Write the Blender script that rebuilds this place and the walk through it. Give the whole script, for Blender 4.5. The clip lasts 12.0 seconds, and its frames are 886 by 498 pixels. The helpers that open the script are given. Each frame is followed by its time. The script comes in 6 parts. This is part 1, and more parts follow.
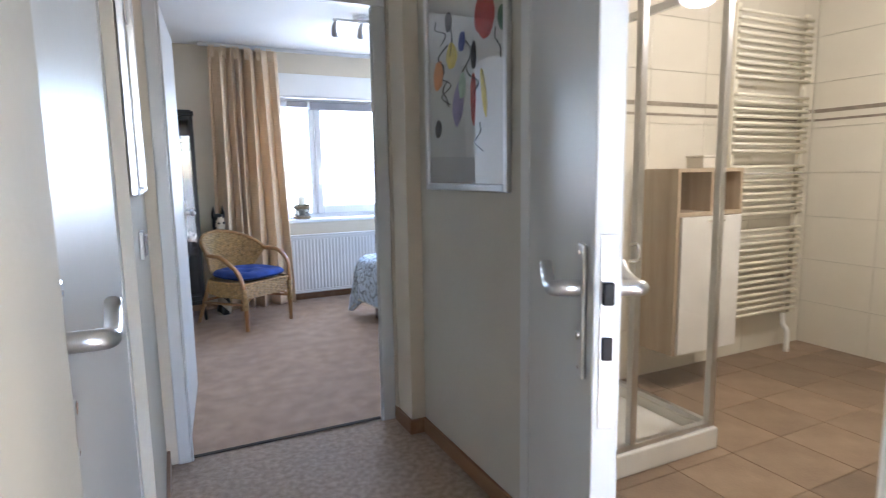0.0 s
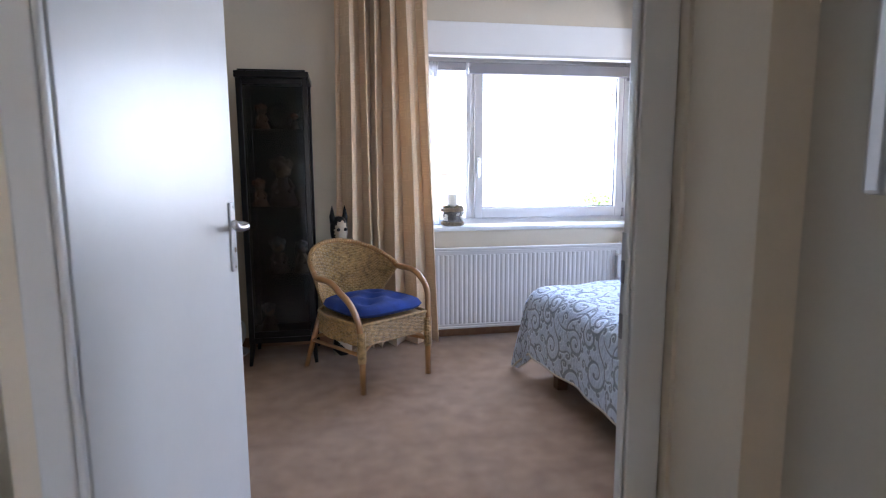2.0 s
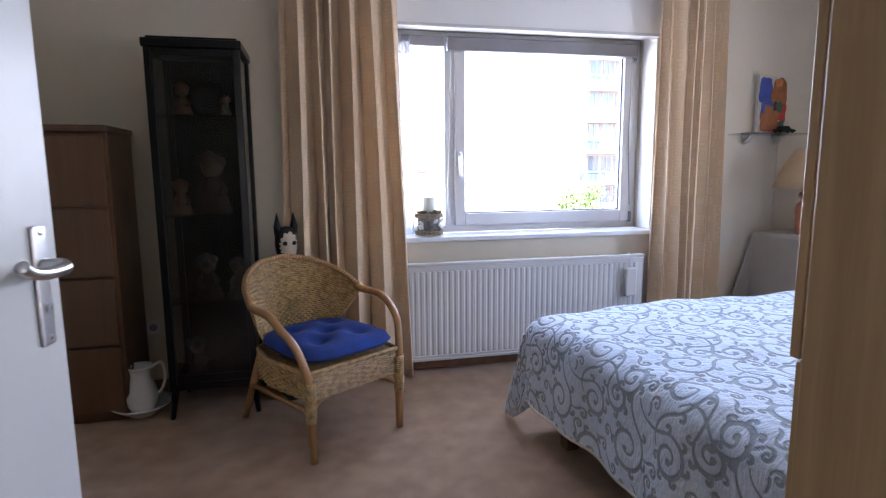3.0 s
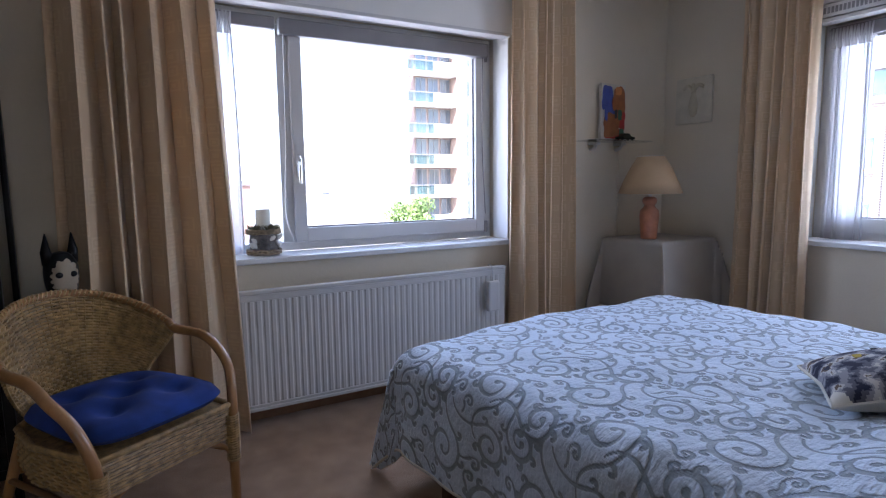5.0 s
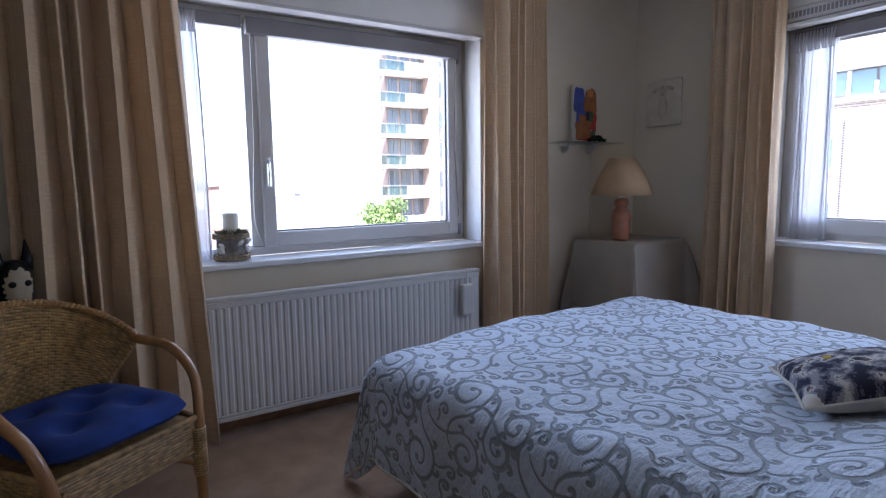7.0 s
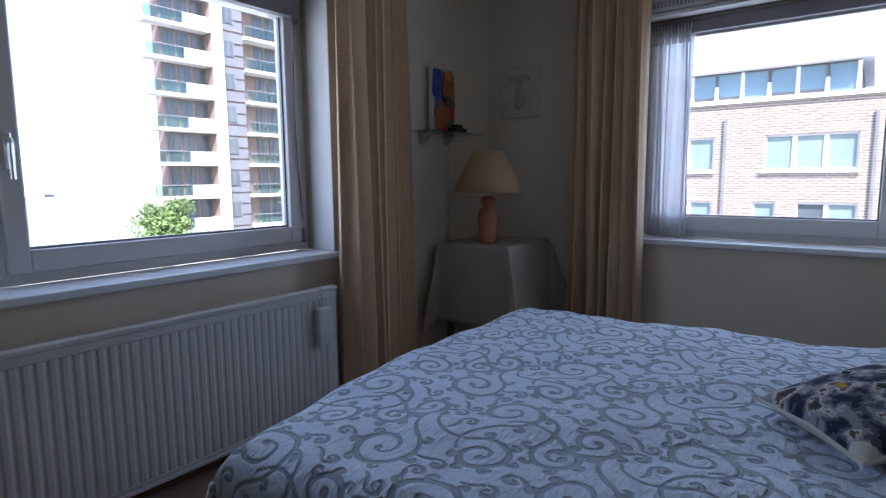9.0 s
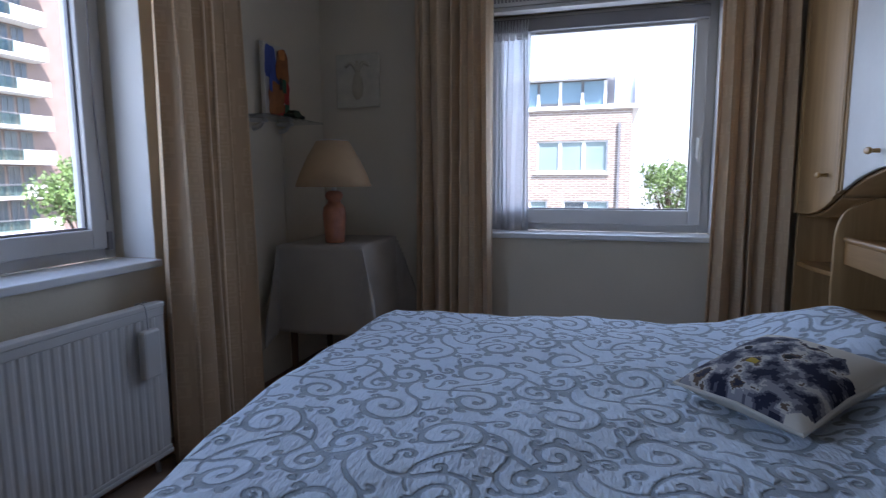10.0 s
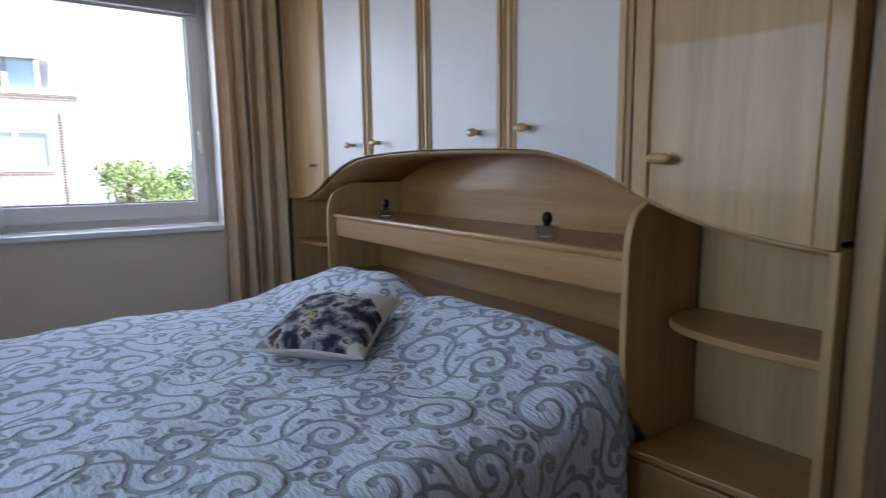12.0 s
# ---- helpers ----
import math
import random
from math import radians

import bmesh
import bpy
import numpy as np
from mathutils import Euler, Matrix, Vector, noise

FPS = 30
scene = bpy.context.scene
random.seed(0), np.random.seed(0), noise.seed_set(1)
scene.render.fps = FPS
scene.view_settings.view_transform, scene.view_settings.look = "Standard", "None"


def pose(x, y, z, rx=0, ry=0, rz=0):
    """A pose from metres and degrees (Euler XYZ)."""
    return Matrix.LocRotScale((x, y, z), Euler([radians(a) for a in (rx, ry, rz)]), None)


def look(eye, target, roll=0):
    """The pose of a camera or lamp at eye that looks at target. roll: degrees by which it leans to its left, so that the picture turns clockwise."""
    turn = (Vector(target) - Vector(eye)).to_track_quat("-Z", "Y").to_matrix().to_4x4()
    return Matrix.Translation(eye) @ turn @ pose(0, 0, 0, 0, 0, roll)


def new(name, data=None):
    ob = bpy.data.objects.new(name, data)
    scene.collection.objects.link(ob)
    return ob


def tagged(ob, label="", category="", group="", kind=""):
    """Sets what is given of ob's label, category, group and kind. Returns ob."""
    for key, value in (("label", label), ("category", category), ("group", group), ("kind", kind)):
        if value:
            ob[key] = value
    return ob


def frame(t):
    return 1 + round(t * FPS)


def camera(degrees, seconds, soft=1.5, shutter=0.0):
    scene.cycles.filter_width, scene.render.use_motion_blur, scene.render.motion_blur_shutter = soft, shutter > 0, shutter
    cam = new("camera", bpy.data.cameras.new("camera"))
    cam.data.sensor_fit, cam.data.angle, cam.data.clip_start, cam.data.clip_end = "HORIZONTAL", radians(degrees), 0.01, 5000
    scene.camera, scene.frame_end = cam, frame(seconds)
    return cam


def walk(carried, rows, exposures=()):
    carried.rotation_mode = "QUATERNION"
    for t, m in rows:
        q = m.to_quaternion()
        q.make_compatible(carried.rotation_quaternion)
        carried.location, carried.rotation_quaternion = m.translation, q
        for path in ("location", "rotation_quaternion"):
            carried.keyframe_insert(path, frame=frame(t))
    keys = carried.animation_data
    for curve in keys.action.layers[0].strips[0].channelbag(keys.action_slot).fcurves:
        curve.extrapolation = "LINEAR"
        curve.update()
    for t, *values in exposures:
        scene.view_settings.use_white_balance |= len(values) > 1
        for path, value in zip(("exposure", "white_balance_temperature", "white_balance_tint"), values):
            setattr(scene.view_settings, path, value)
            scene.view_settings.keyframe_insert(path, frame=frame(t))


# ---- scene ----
cam = camera(76.5, 12.0, soft=1.15, shutter=0.2)
PATH = [
    (0, (-0.288, 0.136, 1.235), (0.573, 1.921, 0.968), -0.9),
    (0.3, (-0.169, 0.334, 1.221), (0.458, 2.214, 0.955), -0.9),
    (0.5, (-0.117, 0.484, 1.212), (0.406, 2.396, 0.947), -0.7),
    (0.8, (-0.055, 0.734, 1.202), (0.373, 2.67, 0.937), -0.7),
    (1.1, (-0.021, 0.982, 1.193), (0.369, 2.926, 0.926), -0.6),
    (1.5, (0.031, 1.349, 1.188), (0.387, 3.299, 0.919), -0.4),
    (2, (0.121, 1.828, 1.197), (0.464, 3.779, 0.921), -0.3),
    (2.7, (0.209, 2.347, 1.2), (0.582, 4.293, 0.924), -0.4),
    (3, (0.258, 2.535, 1.197), (0.681, 4.465, 0.913), -0.45),
    (3.5, (0.312, 2.79, 1.152), (0.898, 4.685, 0.895), -0.5),
    (3.7, (0.322, 2.855, 1.15), (1.01, 4.715, 0.895), -0.5),
    (5.5, (0.305, 2.99, 1.16), (1.301, 4.709, 0.923), -0.7),
    (6, (0.307, 2.99, 1.166), (1.326, 4.695, 0.928), -0.7),
    (6.5, (0.31, 2.99, 1.17), (1.347, 4.682, 0.93), -0.8),
    (8.5, (0.446, 3.454, 1.142), (1.809, 4.897, 0.903), -0.6),
    (9, (0.501, 3.709, 1.141), (2.079, 4.913, 0.892), -0.5),
    (9.5, (0.544, 3.94, 1.125), (2.302, 4.859, 0.867), -0.2),
    (10, (0.575, 4.077, 1.1), (2.477, 4.642, 0.851), -0.3),
    (10.5, (0.588, 4.173, 1.09), (2.561, 4.362, 0.824), -0.4),
    (11, (0.592, 4.235, 1.075), (2.561, 4.01, 0.805), -0.5),
    (11.5, (0.569, 4.282, 1.073), (2.453, 3.671, 0.798), -0.7),
    (12, (0.509, 4.325, 1.069), (2.14, 3.202, 0.795), -0.7),
]
EXPOSURES = [(0, 4.7, 5550, 18), (0.5, 4.8, 5550, 21), (1.0, 4.7, 5600, 22), (1.5, 4.52, 5700, 23), (2.0, 4.27, 5850, 24), (3.0, 3.97, 5950, 27), (3.5, 3.76, 5880, 29), (4.2, 3.32, 5850, 27), (6.5, 2.85, 5850, 25), (8.5, 2.12, 5750, 23), (9.5, 1.8, 5650, 21), (10.5, 2.22, 5880, 22), (11.5, 2.54, 6300, 22), (12, 2.58, 6230, 21)]
walk(cam, [(t, look(eye, target, roll)) for t, eye, target, roll in PATH], EXPOSURES)

# ---- light ----
world = bpy.data.worlds.new("sky")
scene.world = world
world.use_nodes = True
wn = world.node_tree.nodes
sky = wn.new("ShaderNodeTexSky")
sky.sky_type, sky.sun_disc = "NISHITA", False
sky.sun_elevation, sky.sun_rotation = radians(48), radians(215)
sky.dust_density = 1.0
wn["Background"].inputs[1].default_value = 0.15
world.node_tree.links.new(sky.outputs[0], wn["Background"].inputs[0])
sun = new("sun", bpy.data.lights.new("sun", "SUN"))
sun.data.energy, sun.data.angle, sun.data.color = 4.0, radians(0.5), (1, 0.95, 0.87)
sun.matrix_basis = look((0, 0, 0), (0.42, 0.53, -0.74))


def area_lamp(name, eye, target, w, h, watts, colour):
    lamp = new(name, bpy.data.lights.new(name, "AREA"))
    lamp.data.shape, lamp.data.size, lamp.data.size_y = "RECTANGLE", w, h
    lamp.data.energy, lamp.data.color = watts, colour
    lamp.matrix_basis = look(eye, target)
    return lamp


DAY = (0.76, 0.90, 1.0)
area_lamp("window_daylight", (1.45, 6.2, 1.42), (1.45, 4.0, 0.9), 1.6, 1.1, 2.7, DAY)
area_lamp("window_daylight", (4.15, 4.15, 1.42), (2.0, 4.15, 0.9), 1.1, 1.1, 3.7, DAY)
# added fill for the hall, from an unseen opening behind the camera
area_lamp("doorway_daylight", (0.2, -1.5, 1.2), (0.2, 2.0, 1.1), 0.9, 1.9, 0.11, (0.95, 0.97, 1.0))
# assumed warm lamp, out of view, added to light bathroom and hall
bath_lamp = new("bathroom_light", bpy.data.lights.new("bathroom_light", "POINT"))
bath_lamp.data.energy, bath_lamp.data.color, bath_lamp.data.shadow_soft_size = 2.6, (1, 0.88, 0.68), 0.12
bath_lamp.location = (2.3, 1.2, 2.2)

# ---- materials ----
def mat(name, rgb, rough=0.6, metal=0.0, vary=0.08, scale=6.0, bump=0.1, grain=180.0, second=None, coat=0.0, sheen=0.0):
    """A surface with slow blotches and fine grain, both in metres."""
    m = bpy.data.materials.new(name)
    m.use_nodes = True
    nt = m.node_tree
    nodes, link = nt.nodes, nt.links.new
    bsdf = nodes["Principled BSDF"]
    co = nodes.new("ShaderNodeTexCoord")
    big = nodes.new("ShaderNodeTexNoise")
    big.inputs["Scale"].default_value, big.inputs["Detail"].default_value = scale, 4
    fine = nodes.new("ShaderNodeTexNoise")
    fine.inputs["Scale"].default_value, fine.inputs["Detail"].default_value = grain, 3
    link(co.outputs["Object"], big.inputs["Vector"])
    link(co.outputs["Object"], fine.inputs["Vector"])
    mix = nodes.new("ShaderNodeMix")
    mix.data_type = "RGBA"
    dark = second or tuple(c * (1 - 2.2 * vary) for c in rgb)
    light = rgb if second else tuple(min(1, c * (1 + 0.6 * vary)) for c in rgb)
    mix.inputs[6].default_value, mix.inputs[7].default_value = (*dark, 1), (*light, 1)
    ramp = nodes.new("ShaderNodeMapRange")
    ramp.inputs[1].default_value, ramp.inputs[2].default_value = 0.3, 0.7
    add = nodes.new("ShaderNodeMath")
    add.operation = "MULTIPLY_ADD"
    add.inputs[1].default_value, add.inputs[2].default_value = 0.25, -0.125
    plus = nodes.new("ShaderNodeMath")
    link(fine.outputs["Fac"], add.inputs[0])
    link(big.outputs["Fac"], plus.inputs[0])
    link(add.outputs[0], plus.inputs[1])
    link(plus.outputs[0], ramp.inputs[0])
    link(ramp.outputs[0], mix.inputs[0])
    link(mix.outputs[2], bsdf.inputs["Base Color"])
    bsdf.inputs["Roughness"].default_value, bsdf.inputs["Metallic"].default_value = rough, metal
    bsdf.inputs["Coat Weight"].default_value = coat
    bsdf.inputs["Sheen Weight"].default_value = sheen
    if bump:
        bp = nodes.new("ShaderNodeBump")
        bp.inputs["Strength"].default_value, bp.inputs["Distance"].default_value = bump, 0.004
        link(fine.outputs["Fac"], bp.inputs["Height"])
        link(bp.outputs[0], bsdf.inputs["Normal"])
    return m


def wood(name, rgb, axis="Z", rough=0.45, dark=0.72, scale=1.0, coat=0.15):
    """Veneer or solid wood with grain running along one axis."""
    m = mat(name, rgb, rough, coat=coat, bump=0.0)
    nt = m.node_tree
    nodes, link = nt.nodes, nt.links.new
    bsdf = nodes["Principled BSDF"]
    co = nodes.new("ShaderNodeTexCoord")
    mp = nodes.new("ShaderNodeMapping")
    st = {"X": (1.2, 22, 22), "Y": (22, 1.2, 22), "Z": (22, 22, 1.2)}[axis]
    mp.inputs["Scale"].default_value = tuple(v * scale for v in st)
    n1 = nodes.new("ShaderNodeTexNoise")
    n1.inputs["Scale"].default_value, n1.inputs["Detail"].default_value = 1.0, 6
    n1.inputs["Distortion"].default_value = 0.6
    n2 = nodes.new("ShaderNodeTexNoise")
    n2.inputs["Scale"].default_value, n2.inputs["Detail"].default_value = 9.0, 2
    link(co.outputs["Object"], mp.inputs[0])
    link(mp.outputs[0], n1.inputs["Vector"])
    link(mp.outputs[0], n2.inputs["Vector"])
    mul = nodes.new("ShaderNodeMath")
    mul.operation = "MULTIPLY_ADD"
    mul.inputs[1].default_value = 0.35
    link(n2.outputs["Fac"], mul.inputs[0])
    link(n1.outputs["Fac"], mul.inputs[2])
    rg = nodes.new("ShaderNodeMapRange")
    rg.inputs[1].default_value, rg.inputs[2].default_value = 0.45, 0.9
    link(mul.outputs[0], rg.inputs[0])
    mix = nodes.new("ShaderNodeMix")
    mix.data_type = "RGBA"
    mix.inputs[6].default_value, mix.inputs[7].default_value = (*rgb, 1), (*[c * dark * f for c, f in zip(rgb, (1, 0.93, 0.85))], 1)
    link(rg.outputs[0], mix.inputs[0])
    link(mix.outputs[2], bsdf.inputs["Base Color"])
    bp = nodes.new("ShaderNodeBump")
    bp.inputs["Strength"].default_value, bp.inputs["Distance"].default_value = 0.12, 0.002
    link(mul.outputs[0], bp.inputs["Height"])
    link(bp.outputs[0], bsdf.inputs["Normal"])
    return m


def glass(name, rgb=(1, 1, 1), rough=0.0):
    m = bpy.data.materials.new(name)
    m.use_nodes = True
    nt = m.node_tree
    nt.nodes.remove(nt.nodes["Principled BSDF"])
    tr, gl, mx, fr = (nt.nodes.new("ShaderNode" + k) for k in ("BsdfTransparent", "BsdfGlossy", "MixShader", "LayerWeight"))
    tr.inputs[0].default_value = (*rgb, 1)
    gl.inputs["Roughness"].default_value = rough
    fr.inputs[0].default_value = 0.5
    pw = nt.nodes.new("ShaderNodeMath")
    pw.operation, pw.inputs[1].default_value = "POWER", 5.0
    ma = nt.nodes.new("ShaderNodeMath")
    ma.operation, ma.inputs[1].default_value, ma.inputs[2].default_value = "MULTIPLY_ADD", 0.9, 0.035
    nt.links.new(fr.outputs["Facing"], pw.inputs[0])
    nt.links.new(pw.outputs[0], ma.inputs[0])
    nt.links.new(ma.outputs[0], mx.inputs[0])
    nt.links.new(tr.outputs[0], mx.inputs[1])
    nt.links.new(gl.outputs[0], mx.inputs[2])
    nt.links.new(mx.outputs[0], nt.nodes["Material Output"].inputs[0])
    return m


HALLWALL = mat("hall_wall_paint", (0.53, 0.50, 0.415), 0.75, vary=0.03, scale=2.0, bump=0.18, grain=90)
WALL = mat("wall_paint", (0.66, 0.58, 0.45), 0.75, vary=0.03, scale=2.0, bump=0.18, grain=90)
CEIL = mat("ceiling_paint", (0.80, 0.79, 0.76), 0.85, vary=0.02, scale=2.0, bump=0.15, grain=120)
PAINT = mat("white_gloss_paint", (0.61, 0.61, 0.58), 0.36, vary=0.02, scale=3.0, bump=0.03, grain=40)
UPVC = mat("white_window_frame", (0.60, 0.59, 0.58), 0.3, vary=0.02, bump=0.02)
GREYRAIL = mat("grey_blind_case", (0.25, 0.24, 0.25), 0.4, vary=0.05)
SILL = mat("sill_paint", (0.74, 0.75, 0.76), 0.28, vary=0.04, scale=9, bump=0.06)
CARPET = mat("beige_carpet", (0.43, 0.275, 0.16), 0.95, second=(0.30, 0.178, 0.098), scale=9, bump=0.9, grain=260, sheen=0.25)
HALLCARPET = mat("hall_carpet", (0.47, 0.345, 0.24), 0.95, second=(0.28, 0.195, 0.13), scale=38, bump=1.0, grain=260, sheen=0.2)
BEECH = wood("beech_veneer", (0.48, 0.31, 0.14), "Z")
# beech darkened in its base colour for the dim headboard and shelf recess
BEECHX = wood("beech_veneer_long_shaded", (0.39, 0.22, 0.08), "X")
BROWNWOOD = wood("brown_wood", (0.13, 0.062, 0.026), "Z")
SKIRT = wood("skirting_wood", (0.30, 0.16, 0.08), "Y")
PANEL = mat("white_door_panel", (0.60, 0.60, 0.59), 0.45, vary=0.03, scale=4, bump=0.08, grain=70)
STEEL = mat("brushed_aluminium", (0.62, 0.62, 0.62), 0.28, 1.0, vary=0.05, bump=0.04, grain=300)
CHROME = mat("chrome", (0.78, 0.78, 0.78), 0.1, 1.0, vary=0.02, bump=0.0)
BLACK = mat("black_lacquer", (0.006, 0.0055, 0.0055), 0.3, vary=0.1, bump=0.02)
BLACK.node_tree.nodes["Principled BSDF"].inputs["Specular IOR Level"].default_value = 0.22
GLASS = glass("clear_glass")
CANE = wood("rattan_cane", (0.40, 0.20, 0.07), "Z", 0.35, coat=0.4)
WICKER = mat("woven_wicker", (0.46, 0.29, 0.115), 0.42, vary=0.25, scale=40, bump=0.25, grain=300)
BLUE = mat("blue_velvet", (0.004, 0.030, 0.19), 0.9, vary=0.2, scale=12, bump=0.2, grain=500, sheen=0.02)
RADWHITE = mat("radiator_enamel", (0.58, 0.56, 0.53), 0.32, vary=0.02, bump=0.03)
TERRACOTTA = mat("terracotta_glaze", (0.52, 0.20, 0.11), 0.3, vary=0.1, scale=20, coat=0.5)
LINEN = mat("grey_linen", (0.38, 0.335, 0.28), 0.9, vary=0.05, scale=5, bump=0.3, grain=600)
SHADE = mat("cream_lampshade", (0.44, 0.30, 0.17), 0.85, vary=0.05, bump=0.2, grain=400)
WHITE = mat("white_glaze", (0.75, 0.74, 0.70), 0.2, vary=0.04, coat=0.4)


def math_node(nt, op, a, b=None, c=None):
    n = nt.nodes.new("ShaderNodeMath")
    n.operation = op
    for i, v in enumerate((a, b, c)):
        if v is None:
            continue
        if isinstance(v, (int, float)):
            n.inputs[i].default_value = v
        else:
            nt.links.new(v, n.inputs[i])
    return n.outputs[0]


def scroll_fabric(name, ground, motif):
    """Crinkled woven cloth; the scrolls are woven where the cloth's "scroll" value is high."""
    m = mat(name, ground, 0.9, vary=0.03, bump=0.0, sheen=0.15)
    nt = m.node_tree
    nodes, link = nt.nodes, nt.links.new
    bsdf = nodes["Principled BSDF"]
    uv = nodes.new("ShaderNodeUVMap")
    at = nodes.new("ShaderNodeAttribute")
    at.attribute_name = "scroll"
    thread = nodes.new("ShaderNodeTexNoise")
    thread.inputs["Scale"].default_value = 420
    link(uv.outputs[0], thread.inputs["Vector"])
    fade = nodes.new("ShaderNodeTexNoise")
    fade.inputs["Scale"].default_value = 9
    link(uv.outputs[0], fade.inputs["Vector"])
    edge = nodes.new("ShaderNodeMapRange")
    edge.inputs[1].default_value, edge.inputs[2].default_value = 0.3, 0.7
    link(at.outputs["Fac"], edge.inputs[0])
    mask = edge.outputs[0]
    tone = math_node(nt, "MULTIPLY_ADD", thread.outputs["Fac"], 0.7, math_node(nt, "MULTIPLY_ADD", fade.outputs["Fac"], 0.5, 0.32))
    mix = nodes.new("ShaderNodeMix")
    mix.data_type = "RGBA"
    mix.inputs[6].default_value, mix.inputs[7].default_value = (*ground, 1), (*motif, 1)
    link(math_node(nt, "MULTIPLY", mask, math_node(nt, "MINIMUM", tone, 1.0)), mix.inputs[0])
    link(mix.outputs[2], bsdf.inputs["Base Color"])
    mp = nodes.new("ShaderNodeMapping")
    mp.inputs["Scale"].default_value = (34, 95, 1)
    link(uv.outputs[0], mp.inputs[0])
    cr = nodes.new("ShaderNodeTexNoise")
    cr.inputs["Scale"].default_value, cr.inputs["Detail"].default_value = 1.0, 2
    link(mp.outputs[0], cr.inputs["Vector"])
    pk = nodes.new("ShaderNodeTexNoise")
    pk.inputs["Scale"].default_value, pk.inputs["Detail"].default_value = 22, 3
    link(uv.outputs[0], pk.inputs["Vector"])
    loose = math_node(nt, "MULTIPLY_ADD", mask, -0.7, 1.0)
    h = math_node(nt, "MULTIPLY_ADD", at.outputs["Fac"], -0.35, math_node(nt, "MULTIPLY_ADD", pk.outputs["Fac"], 1.1, math_node(nt, "MULTIPLY", math_node(nt, "MULTIPLY", cr.outputs["Fac"], 0.9), loose)))
    bp = nodes.new("ShaderNodeBump")
    bp.inputs["Strength"].default_value, bp.inputs["Distance"].default_value = 0.8, 0.012
    link(h, bp.inputs["Height"])
    link(bp.outputs[0], bsdf.inputs["Normal"])
    return m


def scroll_tile(w, h, step):
    """One repeat of the woven pattern: large curling stems, hooks that branch off them, small curls between."""
    nx, ny = round(w / step), round(h / step)
    gx, gy = np.meshgrid(np.arange(nx) * w / nx, np.arange(ny) * h / ny, indexing="ij")
    m = np.zeros((nx, ny))
    rnd = random.Random(31)

    def stamp(x, y, r):
        dx, dy = (gx - x + w / 2) % w - w / 2, (gy - y + h / 2) % h - h / 2
        np.maximum(m, np.clip((r - np.hypot(dx, dy)) / step + 0.5, 0, 1), out=m)

    def curl(cx, cy, r0, start, turns, sgn, wide, thin, bulb):
        n = int(max(14, r0 * turns * 900))
        for i in range(n + 1):
            p = i / n
            a = start + sgn * turns * 2 * math.pi * p
            r = r0 * ((1 - p) ** 0.85 * 0.86 + 0.14)
            stamp(cx + r * math.cos(a), cy + r * math.sin(a), thin + (wide - thin) * math.sin(math.pi * min(1, 0.12 + p * 1.05)) ** 1.5)
        stamp(cx + r * math.cos(a), cy + r * math.sin(a), bulb)

    def tail(cx, cy, r0, start, sgn, length, bend):
        x, y = cx + r0 * math.cos(start), cy + r0 * math.sin(start)
        d = start - sgn * math.pi / 2
        n = int(length / 0.003)
        for i in range(n):
            d += sgn * bend * 0.003 * (0.4 + 1.2 * i / n)
            x, y = x + 0.003 * math.cos(d), y + 0.003 * math.sin(d)
            stamp(x, y, 0.0062 - 0.0028 * i / n)

    for cx, cy, r0, start, sgn in ((0.10, 0.10, 0.088, 3.5, 1), (0.31, 0.075, 0.07, 0.4, -1), (0.24, 0.285, 0.088, 5.6, -1), (0.045, 0.31, 0.066, 2.2, 1), (0.385, 0.36, 0.06, 1.1, 1)):
        curl(cx, cy, r0, start, 1.5, sgn, 0.0086, 0.0042, 0.0112)
        tail(cx, cy, r0, start, sgn, 0.17, 11)
        for k in range(6):
            p = 0.02 + 0.1 * k
            a = start + sgn * 1.45 * 2 * math.pi * p
            r = r0 * ((1 - p) ** 0.85 * 0.86 + 0.14) + 0.019
            curl(cx + r * math.cos(a), cy + r * math.sin(a), 0.020, a + math.pi + sgn * 0.4, 0.7, -sgn, 0.0068, 0.0036, 0.0072)
    for _ in range(900):
        x, y = rnd.uniform(0, w), rnd.uniform(0, h)
        dx, dy = (gx - x + w / 2) % w - w / 2, (gy - y + h / 2) % h - h / 2
        if m[np.hypot(dx, dy) < 0.027].max() < 0.3:
            turn, side = rnd.uniform(0, 6.28), rnd.choice((-1, 1))
            curl(x, y, 0.0225, turn, 1.15, side, 0.0062, 0.0030, 0.0062)
            tail(x, y, 0.0225, turn, side, 0.05, 22)
    return m


